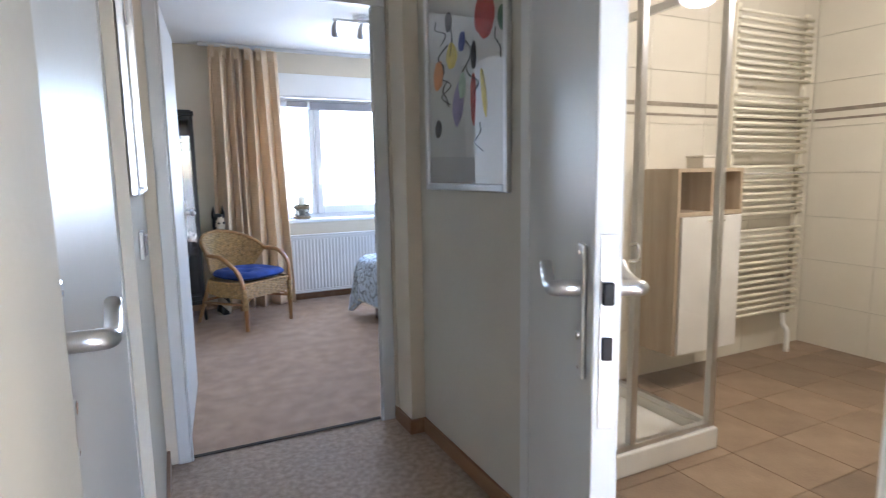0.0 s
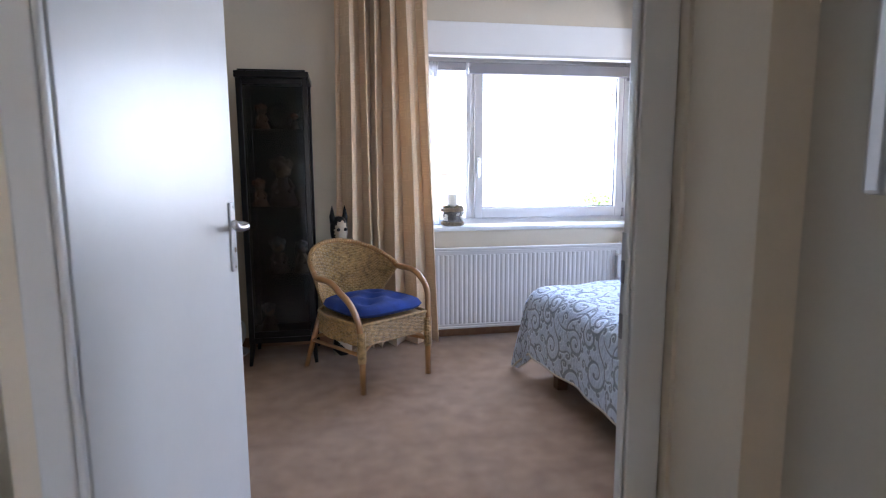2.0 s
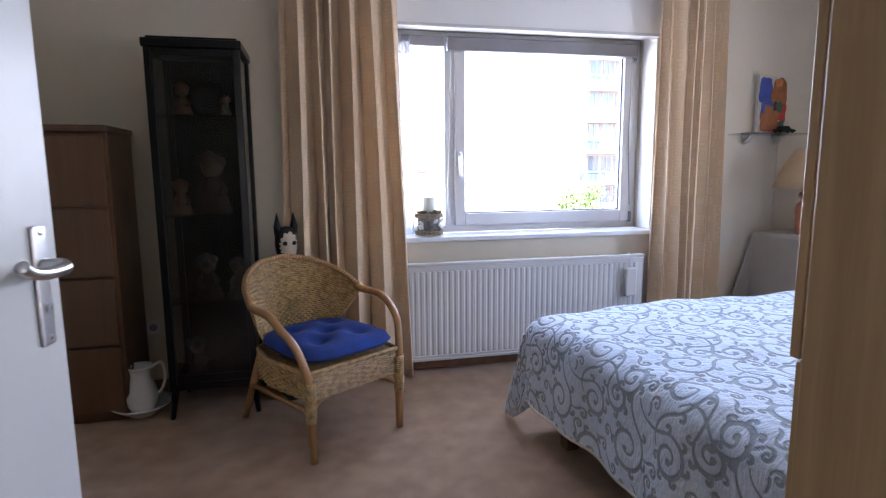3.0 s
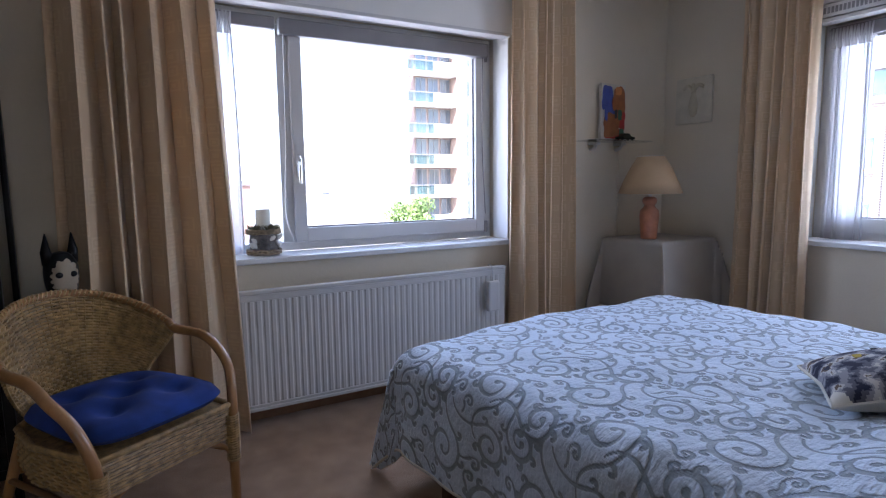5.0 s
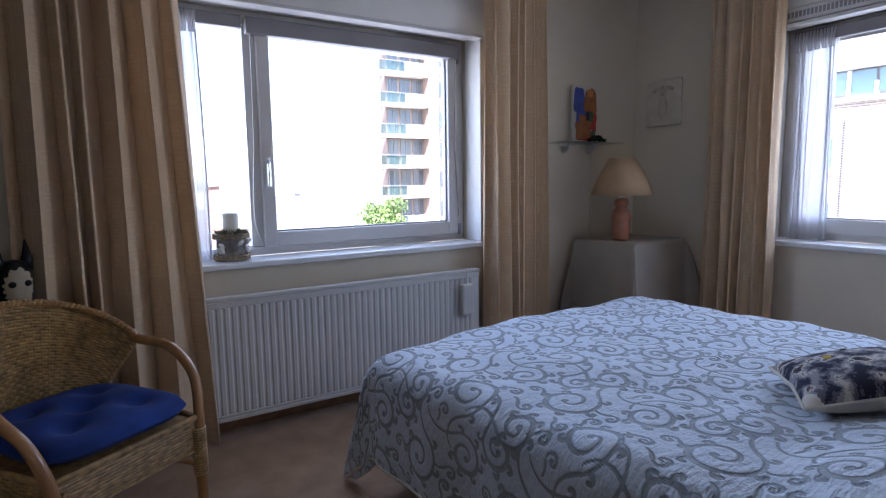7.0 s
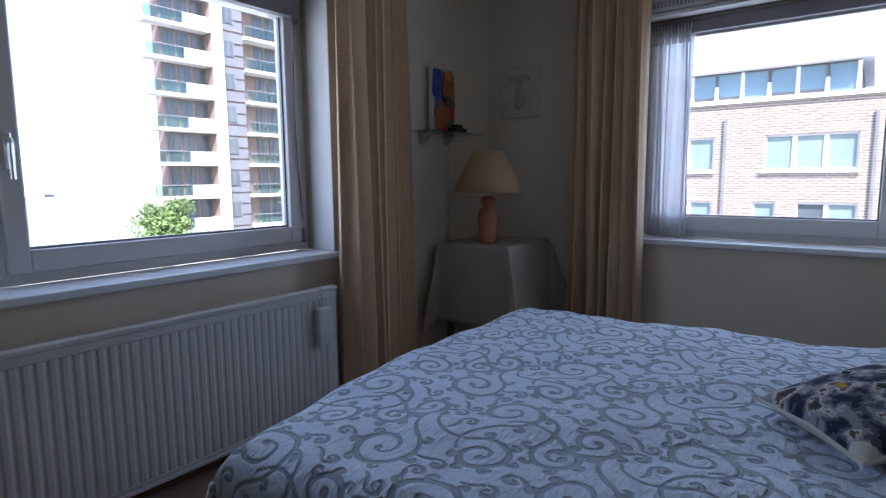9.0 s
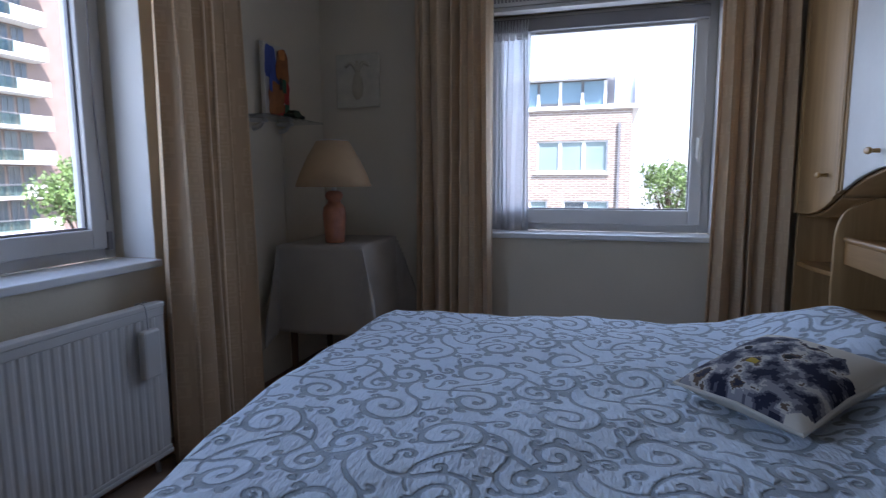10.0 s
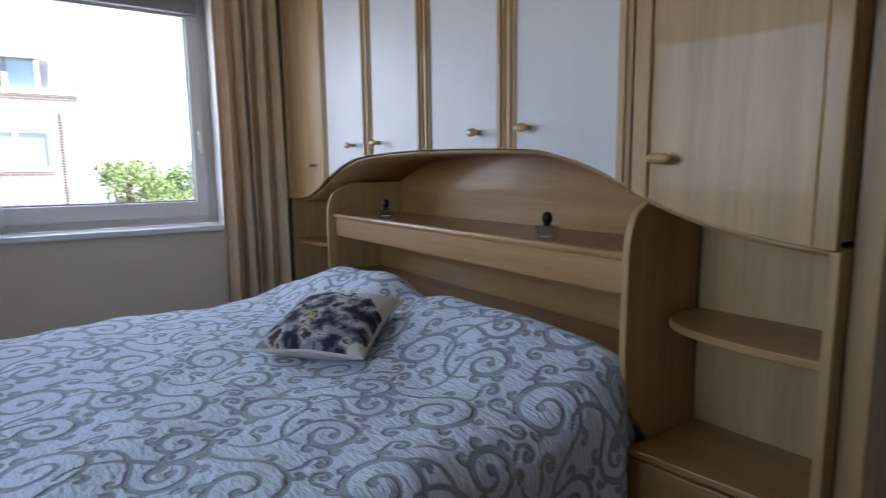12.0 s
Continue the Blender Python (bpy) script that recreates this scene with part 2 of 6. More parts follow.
def curtain_fabric(name, light, dark):
    """Heavy curtain cloth with faint woven squares that lets a little light through."""
    m = mat(name, light, 0.58, second=dark, scale=4.0, bump=0.25, grain=260, sheen=0.3)
    nt = m.node_tree
    nodes, link = nt.nodes, nt.links.new
    bsdf = nodes["Principled BSDF"]
    uv = nodes.new("ShaderNodeUVMap")
    cellv = nodes.new("ShaderNodeVectorMath")
    cellv.operation = "SCALE"
    cellv.inputs["Scale"].default_value = 1 / 0.058
    link(uv.outputs[0], cellv.inputs[0])
    whole, rest = nodes.new("ShaderNodeVectorMath"), nodes.new("ShaderNodeVectorMath")
    whole.operation, rest.operation = "FLOOR", "FRACTION"
    link(cellv.outputs[0], whole.inputs[0])
    link(cellv.outputs[0], rest.inputs[0])
    wn1 = nodes.new("ShaderNodeTexWhiteNoise")
    wn1.noise_dimensions = "2D"
    link(whole.outputs[0], wn1.inputs["Vector"])
    pick = nodes.new("ShaderNodeSeparateColor")
    link(wn1.outputs["Color"], pick.inputs[0])
    xy = nodes.new("ShaderNodeSeparateXYZ")
    link(rest.outputs[0], xy.inputs[0])
    cheb = math_node(nt, "MAXIMUM", math_node(nt, "ABSOLUTE", math_node(nt, "SUBTRACT", xy.outputs[0], 0.5)), math_node(nt, "ABSOLUTE", math_node(nt, "SUBTRACT", xy.outputs[1], 0.5)))
    size = math_node(nt, "MULTIPLY_ADD", pick.outputs[0], 0.22, 0.24)
    ring = math_node(nt, "LESS_THAN", math_node(nt, "ABSOLUTE", math_node(nt, "SUBTRACT", cheb, size)), 0.065)
    core = math_node(nt, "LESS_THAN", cheb, math_node(nt, "MULTIPLY", size, 0.4))
    sq = math_node(nt, "MULTIPLY", math_node(nt, "MAXIMUM", ring, core), math_node(nt, "GREATER_THAN", pick.outputs[1], 0.4))
    mix = nodes.new("ShaderNodeMix")
    mix.data_type = "RGBA"
    mix.inputs[6].default_value, mix.inputs[7].default_value = (*dark, 1), (*light, 1)
    st = nodes.new("ShaderNodeTexWave")
    st.inputs["Scale"].default_value, st.inputs["Distortion"].default_value = 0.9, 2.2
    link(uv.outputs[0], st.inputs["Vector"])
    link(math_node(nt, "ADD", math_node(nt, "MULTIPLY", sq, 0.22), math_node(nt, "MULTIPLY_ADD", st.outputs["Fac"], 0.12, 0.42)), mix.inputs[0])
    link(mix.outputs[2], bsdf.inputs["Base Color"])
    tl = nodes.new("ShaderNodeBsdfTranslucent")
    link(mix.outputs[2], tl.inputs[0])
    ms = nodes.new("ShaderNodeMixShader")
    ms.inputs[0].default_value = 0.2
    link(bsdf.outputs[0], ms.inputs[1])
    link(tl.outputs[0], ms.inputs[2])
    link(ms.outputs[0], nodes["Material Output"].inputs[0])
    return m


def net_fabric(name):
    m = bpy.data.materials.new(name)
    m.use_nodes = True
    nt = m.node_tree
    nodes, link = nt.nodes, nt.links.new
    bsdf = nodes["Principled BSDF"]
    bsdf.inputs["Base Color"].default_value = (0.74, 0.74, 0.76, 1)
    bsdf.inputs["Roughness"].default_value = 0.9
    tl, tr, a, b = (nodes.new("ShaderNode" + k) for k in ("BsdfTranslucent", "BsdfTransparent", "MixShader", "MixShader"))
    tl.inputs[0].default_value = (0.74, 0.74, 0.76, 1)
    a.inputs[0].default_value = 0.42
    link(bsdf.outputs[0], a.inputs[1])
    link(tl.outputs[0], a.inputs[2])
    uv = nodes.new("ShaderNodeUVMap")
    n = nodes.new("ShaderNodeTexNoise")
    n.inputs["Scale"].default_value = 60
    link(uv.outputs[0], n.inputs["Vector"])
    link(math_node(nt, "MULTIPLY_ADD", n.outputs["Fac"], 0.12, 0.24), b.inputs[0])
    link(a.outputs[0], b.inputs[1])
    link(tr.outputs[0], b.inputs[2])
    link(b.outputs[0], nodes["Material Output"].inputs[0])
    return m


def stitch_fabric(name):
    """Cross-stitched picture in square stitches: a dark feathered shape on cream."""
    m = mat(name, (0.6, 0.56, 0.48), 0.95, bump=0.0)
    nt = m.node_tree
    nodes, link = nt.nodes, nt.links.new
    bsdf = nodes["Principled BSDF"]
    uv = nodes.new("ShaderNodeUVMap")
    sn = nodes.new("ShaderNodeVectorMath")
    sn.operation = "SNAP"
    sn.inputs[1].default_value = (0.0045, 0.0045, 1)
    link(uv.outputs[0], sn.inputs[0])
    n = nodes.new("ShaderNodeTexNoise")
    n.inputs["Scale"].default_value, n.inputs["Detail"].default_value = 15, 3
    link(sn.outputs[0], n.inputs["Vector"])
    cr = nodes.new("ShaderNodeValToRGB")
    el = cr.color_ramp.elements
    cr.color_ramp.interpolation = "CONSTANT"
    el[0].color, el[0].position = (0.016, 0.018, 0.04, 1), 0.0
    el[1].color, el[1].position = (0.10, 0.10, 0.125, 1), 0.43
    for p, c in ((0.49, (0.27, 0.26, 0.275, 1)), (0.545, (0.5, 0.47, 0.43, 1)), (0.59, (0.13, 0.09, 0.065, 1)), (0.64, (0.03, 0.03, 0.05, 1))):
        e = el.new(p)
        e.color = c
    link(n.outputs["Fac"], cr.inputs[0])
    d = nodes.new("ShaderNodeVectorMath")
    d.operation = "SUBTRACT"
    d.inputs[1].default_value = (-0.065, 0.045, 0)
    link(sn.outputs[0], d.inputs[0])
    sc = nodes.new("ShaderNodeVectorMath")
    sc.operation = "MULTIPLY"
    sc.inputs[1].default_value = (1.0, 0.8, 0)
    link(d.outputs[0], sc.inputs[0])
    ln = nodes.new("ShaderNodeVectorMath")
    ln.operation = "LENGTH"
    link(sc.outputs[0], ln.inputs[0])
    inside = math_node(nt, "LESS_THAN", math_node(nt, "MULTIPLY_ADD", n.outputs["Fac"], 0.12, ln.outputs["Value"]), 0.25)
    mix = nodes.new("ShaderNodeMix")
    mix.data_type = "RGBA"
    mix.inputs[6].default_value = (0.62, 0.58, 0.50, 1)
    link(inside, mix.inputs[0])
    link(cr.outputs[0], mix.inputs[7])
    link(mix.outputs[2], bsdf.inputs["Base Color"])
    ck = nodes.new("ShaderNodeTexChecker")
    ck.inputs["Scale"].default_value = 1 / 0.0045
    link(uv.outputs[0], ck.inputs["Vector"])
    bp = nodes.new("ShaderNodeBump")
    bp.inputs["Strength"].default_value, bp.inputs["Distance"].default_value = 0.4, 0.003
    link(ck.outputs["Fac"], bp.inputs["Height"])
    link(bp.outputs[0], bsdf.inputs["Normal"])
    return m


def brick_wall(name, tone, joint):
    m = mat(name, tone, 0.9, bump=0.0)
    nt = m.node_tree
    nodes, link = nt.nodes, nt.links.new
    uv = nodes.new("ShaderNodeTexCoord")
    sw = nodes.new("ShaderNodeMapping")
    sw.inputs["Rotation"].default_value = (radians(90), 0, radians(90))
    link(uv.outputs["Object"], sw.inputs[0])
    br = nodes.new("ShaderNodeTexBrick")
    br.inputs["Color1"].default_value = (*tone, 1)
    br.inputs["Color2"].default_value = (*[c * 0.72 for c in tone], 1)
    br.inputs["Mortar"].default_value = (*joint, 1)
    br.inputs["Scale"].default_value = 1
    br.inputs["Brick Width"].default_value, br.inputs["Row Height"].default_value, br.inputs["Mortar Size"].default_value = 0.42, 0.11, 0.02
    sep = nodes.new("ShaderNodeSeparateXYZ")
    link(uv.outputs["Object"], sep.inputs[0])
    comb = nodes.new("ShaderNodeCombineXYZ")
    link(sep.outputs[1], comb.inputs[0])
    link(sep.outputs[2], comb.inputs[1])
    link(comb.outputs[0], br.inputs["Vector"])
    link(br.outputs["Color"], nodes["Principled BSDF"].inputs["Base Color"])
    return m


SPREAD = scroll_fabric("scroll_bedspread", (0.62, 0.705, 0.80), (0.275, 0.32, 0.365))
CURTAIN = curtain_fabric("beige_curtain", (0.82, 0.64, 0.42), (0.58, 0.395, 0.23))
NET = net_fabric("white_net")
STITCH = stitch_fabric("cross_stitch")
CREAM = mat("cream_canvas", (0.62, 0.58, 0.50), 0.9, vary=0.05, bump=0.4, grain=300)

# ---- building blocks ----
def obj(name, bm, material, smooth=False):
    """One mesh object from a bmesh."""
    bmesh.ops.recalc_face_normals(bm, faces=bm.faces)
    me = bpy.data.meshes.new(name)
    bm.to_mesh(me)
    bm.free()
    if smooth:
        me.polygons.foreach_set("use_smooth", [True] * len(me.polygons))
    for m in material if isinstance(material, (list, tuple)) else [material]:
        me.materials.append(m)
    return new(name, me)


def structure(name, bm, material, label, category, smooth=False):
    return tagged(obj(name, bm, material, smooth), label, category, kind="structure")


def thing(name, loc, label, category, turn=0.0, group=""):
    e = new(name)
    e.empty_display_size = 0.1
    e.matrix_basis = pose(*loc, 0, 0, turn)
    return tagged(e, label, category, group)


def part(name, bm, material, parent, label="", smooth=False):
    ob = obj(name, bm, material, smooth)
    ob.parent = parent
    return tagged(ob, label)


def shared(name, mesh, parent, m):
    ob = new(name, mesh)
    ob.parent = parent
    ob.matrix_basis = m
    return ob


def box(x0, x1, y0, y1, z0, z1, bevel=0.0, bm=None, seg=2):
    own = bmesh.new()
    bmesh.ops.create_cube(own, size=1, matrix=Matrix.Translation(((x0 + x1) / 2, (y0 + y1) / 2, (z0 + z1) / 2)) @ Matrix.Diagonal((x1 - x0, y1 - y0, z1 - z0, 1)))
    if bevel:
        bmesh.ops.bevel(own, geom=own.edges[:], offset=bevel, segments=seg, affect="EDGES", profile=0.5)
    return merge(bm, own)


def merge(bm, own):
    if bm is None:
        return own
    me = bpy.data.meshes.new("scratch")
    own.to_mesh(me)
    own.free()
    bm.from_mesh(me)
    bpy.data.meshes.remove(me)
    return bm


def boxes(*rows, bevel=0.0):
    bm = bmesh.new()
    for r in rows:
        box(*r, bevel=bevel, bm=bm)
    return bm


def lathe(profile, seg=24, bm=None, centre=(0, 0, 0)):
    """A turned shape from (radius, height) pairs."""
    bm = bm or bmesh.new()
    rings = []
    for r, z in profile:
        rings.append([bm.verts.new((centre[0] + max(r, 1e-4) * math.cos(2 * math.pi * i / seg), centre[1] + max(r, 1e-4) * math.sin(2 * math.pi * i / seg), centre[2] + z)) for i in range(seg)])
    for a, b in zip(rings, rings[1:]):
        for i in range(seg):
            bm.faces.new((a[i], a[(i + 1) % seg], b[(i + 1) % seg], b[i]))
    bm.faces.new(rings[0][::-1])
    bm.faces.new(rings[-1])
    return bm


def tube(points, radius, seg=8, bm=None, closed=False):
    """A round bar along a line of points; radius is one number or one for each point."""
    bm = bm or bmesh.new()
    pts = [Vector(p) for p in points]
    n = len(pts)
    rad = radius if isinstance(radius, (list, tuple)) else [radius] * n
    rings, side = [], None
    for i, p in enumerate(pts):
        if closed:
            d = pts[(i + 1) % n] - pts[i - 1]
        else:
            d = pts[min(i + 1, n - 1)] - pts[max(i - 1, 0)]
        d.normalize()
        if side is None:
            side = d.orthogonal().normalized()
        side = (side - d * side.dot(d)).normalized()
        up = d.cross(side)
        rings.append([bm.verts.new(p + rad[i] * (math.cos(2 * math.pi * k / seg) * side + math.sin(2 * math.pi * k / seg) * up)) for k in range(seg)])
    pairs = list(zip(rings, rings[1:])) + ([(rings[-1], rings[0])] if closed else [])
    for a, b in pairs:
        for k in range(seg):
            bm.faces.new((a[k], a[(k + 1) % seg], b[(k + 1) % seg], b[k]))
    if not closed:
        bm.faces.new(rings[0][::-1])
        bm.faces.new(rings[-1])
    return bm


def smooth_line(points, n=8):
    """A rounded line through the points."""
    p = [Vector(q) for q in points]
    p = [2 * p[0] - p[1]] + p + [2 * p[-1] - p[-2]]
    out = []
    for i in range(1, len(p) - 2):
        a, b, c, d = p[i - 1:i + 3]
        for k in range(n):
            t = k / n
            out.append(0.5 * (2 * b + (c - a) * t + (2 * a - 5 * b + 4 * c - d) * t * t + (3 * b - a - 3 * c + d) * t ** 3))
    return out + [p[-2]]


def sheet(nu, nv, f, thick=0.0, bm=None, cloth=(1, 1)):
    """A grid of points f(u, v), u and v from 0 to 1; thickened if asked. cloth: its size in metres, for woven patterns."""
    bm = bm or bmesh.new()
    lay = bm.loops.layers.uv.verify()
    g = [[bm.verts.new(f(i / nu, j / nv)) for j in range(nv + 1)] for i in range(nu + 1)]
    fs = []
    for i in range(nu):
        for j in range(nv):
            fc = bm.faces.new((g[i][j], g[i + 1][j], g[i + 1][j + 1], g[i][j + 1]))
            for lp, (a, b) in zip(fc.loops, ((i, j), (i + 1, j), (i + 1, j + 1), (i, j + 1))):
                lp[lay].uv = ((a / nu - 0.5) * cloth[0], (b / nv - 0.5) * cloth[1])
            fs.append(fc)
    if thick:
        bm.normal_update()
        low = [[bm.verts.new(q.co - q.normal * thick) for q in row] for row in g]
        faces = [(low[i][j], low[i][j + 1], low[i + 1][j + 1], low[i + 1][j]) for i in range(nu) for j in range(nv)]
        for i in range(nu):
            faces += [(g[i][0], low[i][0], low[i + 1][0], g[i + 1][0]), (g[i][nv], g[i + 1][nv], low[i + 1][nv], low[i][nv])]
        for j in range(nv):
            faces += [(g[0][j], g[0][j + 1], low[0][j + 1], low[0][j]), (g[nu][j], low[nu][j], low[nu][j + 1], g[nu][j + 1])]
        at = {}
        for i in range(nu + 1):
            for j in range(nv + 1):
                at[g[i][j]] = at[low[i][j]] = ((i / nu - 0.5) * cloth[0], (j / nv - 0.5) * cloth[1])
        for q in faces:
            for lp in bm.faces.new(q).loops:
                lp[lay].uv = at[lp.vert]
    return bm


def slab(outline, axis, lo, hi, bevel=0.0):
    """A board cut to an outline of (a, b) pairs, lying across one axis from lo to hi."""
    bm = bmesh.new()
    put = {"x": lambda a, b: (lo, a, b), "y": lambda a, b: (a, lo, b), "z": lambda a, b: (a, b, lo)}[axis]
    way = {"x": (hi - lo, 0, 0), "y": (0, hi - lo, 0), "z": (0, 0, hi - lo)}[axis]
    f = bm.faces.new([bm.verts.new(put(a, b)) for a, b in outline])
    got = bmesh.ops.extrude_face_region(bm, geom=[f])
    bmesh.ops.translate(bm, vec=way, verts=[v for v in got["geom"] if isinstance(v, bmesh.types.BMVert)])
    if bevel:
        bmesh.ops.recalc_face_normals(bm, faces=bm.faces)
        sharp = [e for e in bm.edges if e.calc_face_angle(0) > 0.7]
        bmesh.ops.bevel(bm, geom=sharp, offset=bevel, segments=2, affect="EDGES", profile=0.5)
    return bm


# ---- structure ----
GAP = mat("dark_gap", (0.06, 0.045, 0.035), 0.95)
NORTH, EAST, SOUTH, WEST, TOP = 5.75, 3.68, 2.80, -1.25, 2.40
structure("floor", box(WEST - 0.3, 4.0, -1.9, 6.05, -0.3, -0.02), CARPET, "concrete floor slab under the carpets", "floor")
structure("carpet_bedroom", box(WEST, EAST, 2.745, NORTH, -0.02, 0.0), CARPET, "beige brown mottled wall-to-wall bedroom carpet", "carpet")
structure("carpet_hall", box(-0.38, 0.75, -1.6, 2.743, -0.02, -0.002), HALLCARPET, "worn brown beige looped hall carpet", "carpet")
structure("threshold", box(-0.284, 0.60, 2.733, 2.757, 0.001, 0.005, 0.001), GAP, "dark strip between the two carpets in the doorway", "threshold")
structure("ceiling", box(WEST - 0.3, 4.0, -1.9, 6.05, TOP, TOP + 0.2), CEIL, "plain white plastered ceiling", "ceiling")
structure("wall_north", boxes((WEST - 0.3, 0.52, NORTH, 6.05, 0, TOP), (2.32, EAST + 0.3, NORTH, 6.05, 0, TOP), (0.52, 2.32, NORTH, 6.05, 0, 0.77), (0.52, 2.32, NORTH, 6.05, 2.0, TOP)), WALL, "cream painted wall with a wide window", "wall")
structure("wall_east", boxes((EAST, EAST + 0.3, 2.60, 3.57, 0, TOP), (EAST, EAST + 0.3, 4.80, NORTH, 0, TOP), (EAST, EAST + 0.3, 3.57, 4.80, 0, 0.77), (EAST, EAST + 0.3, 3.57, 4.80, 2.0, TOP)), WALL, "cream painted wall with a smaller window", "wall")
structure("wall_south", boxes((WEST - 0.3, -0.337, 2.715, SOUTH, 0, TOP), (0.67, EAST, 2.68, SOUTH, 0, TOP), (0.678, 0.7495, 2.509, 2.6795, 0, TOP), (-0.337, 0.67, 2.715, SOUTH, 2.04, TOP)), WALL, "cream painted wall with the bedroom doorway", "wall")
structure("wall_west", box(WEST - 0.3, WEST, SOUTH, NORTH, 0, TOP), WALL, "plain cream painted wall behind the door", "wall")
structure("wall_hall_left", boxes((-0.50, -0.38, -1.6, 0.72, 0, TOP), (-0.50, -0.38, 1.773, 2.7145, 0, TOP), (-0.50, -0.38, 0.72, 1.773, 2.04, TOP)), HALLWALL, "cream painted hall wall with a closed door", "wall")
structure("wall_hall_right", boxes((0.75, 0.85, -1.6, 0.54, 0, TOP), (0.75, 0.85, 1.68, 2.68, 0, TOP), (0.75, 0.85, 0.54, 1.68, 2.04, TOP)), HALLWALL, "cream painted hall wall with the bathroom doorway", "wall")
# unseen wall; its opening is made up and sized to let light in
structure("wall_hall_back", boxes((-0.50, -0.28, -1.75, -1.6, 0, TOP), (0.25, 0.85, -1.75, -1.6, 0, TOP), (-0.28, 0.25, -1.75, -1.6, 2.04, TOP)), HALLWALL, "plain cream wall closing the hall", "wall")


# ---- windows ----
def window(name, x0, x1, z0, z1, mullions, label):
    """A frame in its own plane: x along the wall, y outwards from the room."""
    w = thing(name, (0, 0, 0), label, "window")
    tagged(w, kind="structure")
    part("window_frame", boxes((x0, x0 + 0.05, 0, 0.08, z0, z1), (x1 - 0.05, x1, 0, 0.08, z0, z1), (x0 + 0.05, x1 - 0.05, 0, 0.08, z0, z0 + 0.045), (x0 + 0.05, x1 - 0.05, 0, 0.08, z1 - 0.06, z1), bevel=0.004), UPVC, w)
    for a, b in mullions:
        part("mullion", boxes((a, b, 0.002, 0.078, z0 + 0.046, z1 - 0.061), bevel=0.004), UPVC, w)
    return w


def sash(w, x0, x1, z0, z1, rim, low):
    s = part("sash", boxes((x0, x0 + rim, -0.022, 0.05, z0, z1), (x1 - rim, x1, -0.022, 0.05, z0, z1), (x0 + rim, x1 - rim, -0.022, 0.05, z0, z0 + low), (x0 + rim, x1 - rim, -0.022, 0.05, z1 - rim, z1), bevel=0.005), UPVC, w)
    pane = part("pane", box(x0 + rim - 0.005, x1 - rim + 0.005, 0.02, 0.026, z0 + low - 0.005, z1 - rim + 0.005), GLASS, s)
    pane.visible_shadow = False
    part("glazing_bead", boxes((x0 + rim, x0 + rim + 0.008, 0.004, 0.018, z0 + low, z1 - rim), (x1 - rim - 0.008, x1 - rim, 0.004, 0.018, z0 + low, z1 - rim), (x0 + rim + 0.008, x1 - rim - 0.008, 0.004, 0.018, z0 + low, z0 + low + 0.008)), GREYRAIL, s)
    return s


w1 = window("window_1", 0.52, 2.318, 0.80, 2.0, [(1.02, 1.085)], "wide white framed window with one fixed and one opening pane")
w1.matrix_basis = pose(0, NORTH + 0.19, 0)
fixed = part("pane", box(0.57, 1.02, 0.03, 0.036, 0.846, 1.938), GLASS, w1)
fixed.visible_shadow = False
s1 = sash(w1, 1.08, 2.262, 0.842, 1.945, 0.062, 0.075)
handle = part("handle", boxes((1.097, 1.118, -0.034, -0.022, 1.18, 1.30), bevel=0.004), STEEL, s1, "slim brushed metal window handle")
part("lever", tube(smooth_line([(1.108, -0.034, 1.27), (1.108, -0.055, 1.272), (1.106, -0.062, 1.25), (1.106, -0.06, 1.15)], 5), 0.008), STEEL, s1)
part("blind_case", boxes((0.575, 1.01, -0.05, -0.001, 1.905, 1.965), (1.03, 2.27, -0.055, -0.001, 1.885, 1.965), bevel=0.006), GREYRAIL, w1, "grey rolled-up blind under the frame's head")
part("blind_cord", tube(smooth_line([(1.05, -0.045, 1.9), (1.045, -0.03, 1.4), (1.03, -0.03, 1.0), (1.06, -0.05, 0.86), (1.02, -0.06, 0.83)], 6), 0.0025, 5), WHITE, w1)
part("blind_cord", tube(smooth_line([(2.235, -0.045, 1.9), (2.24, -0.03, 1.4), (2.262, -0.03, 0.95)], 6), 0.003, 5), GREYRAIL, w1)
for z in (0.87, 1.9):
    part("hinge", box(2.262, 2.282, -0.028, -0.002, z - 0.035, z + 0.035, 0.004), GREYRAIL, w1, "dark window hinge")
structure("sill_north", box(0.523, 2.317, NORTH - 0.035, NORTH + 0.188, 0.771, 0.80, 0.006), SILL, "painted stone window sill with a rounded front", "sill")
structure("lintel_casing", box(0.42, 2.40, NORTH - 0.016, NORTH - 0.001, 1.995, 2.20, 0.003), CEIL, "white casing board above the wide window", "casing")
structure("lintel_trim", box(0.523, 2.317, NORTH - 0.03, NORTH + 0.05, 1.975, 1.994, 0.003), UPVC, "thin white trim under the window casing", "trim")

w2 = window("window_2", -4.80, -3.572, 0.80, 2.0, [], "white framed window looking at a brick building")
w2.matrix_basis = pose(EAST + 0.17, 0, 0, 0, 0, -90)
s2 = sash(w2, -4.755, -3.618, 0.84, 1.945, 0.06, 0.082)
part("handle", boxes((-3.655, -3.634, -0.036, -0.022, 1.2, 1.31), bevel=0.004), WHITE, s2, "white window handle")
part("lever", tube(smooth_line([(-3.645, -0.036, 1.29), (-3.645, -0.058, 1.285), (-3.645, -0.06, 1.18)], 5), 0.008), WHITE, s2)
part("blind_case", box(-4.75, -3.62, -0.06, -0.001, 1.90, 1.97, 0.006), GREYRAIL, w2, "grey rolled-up blind under the frame's head")
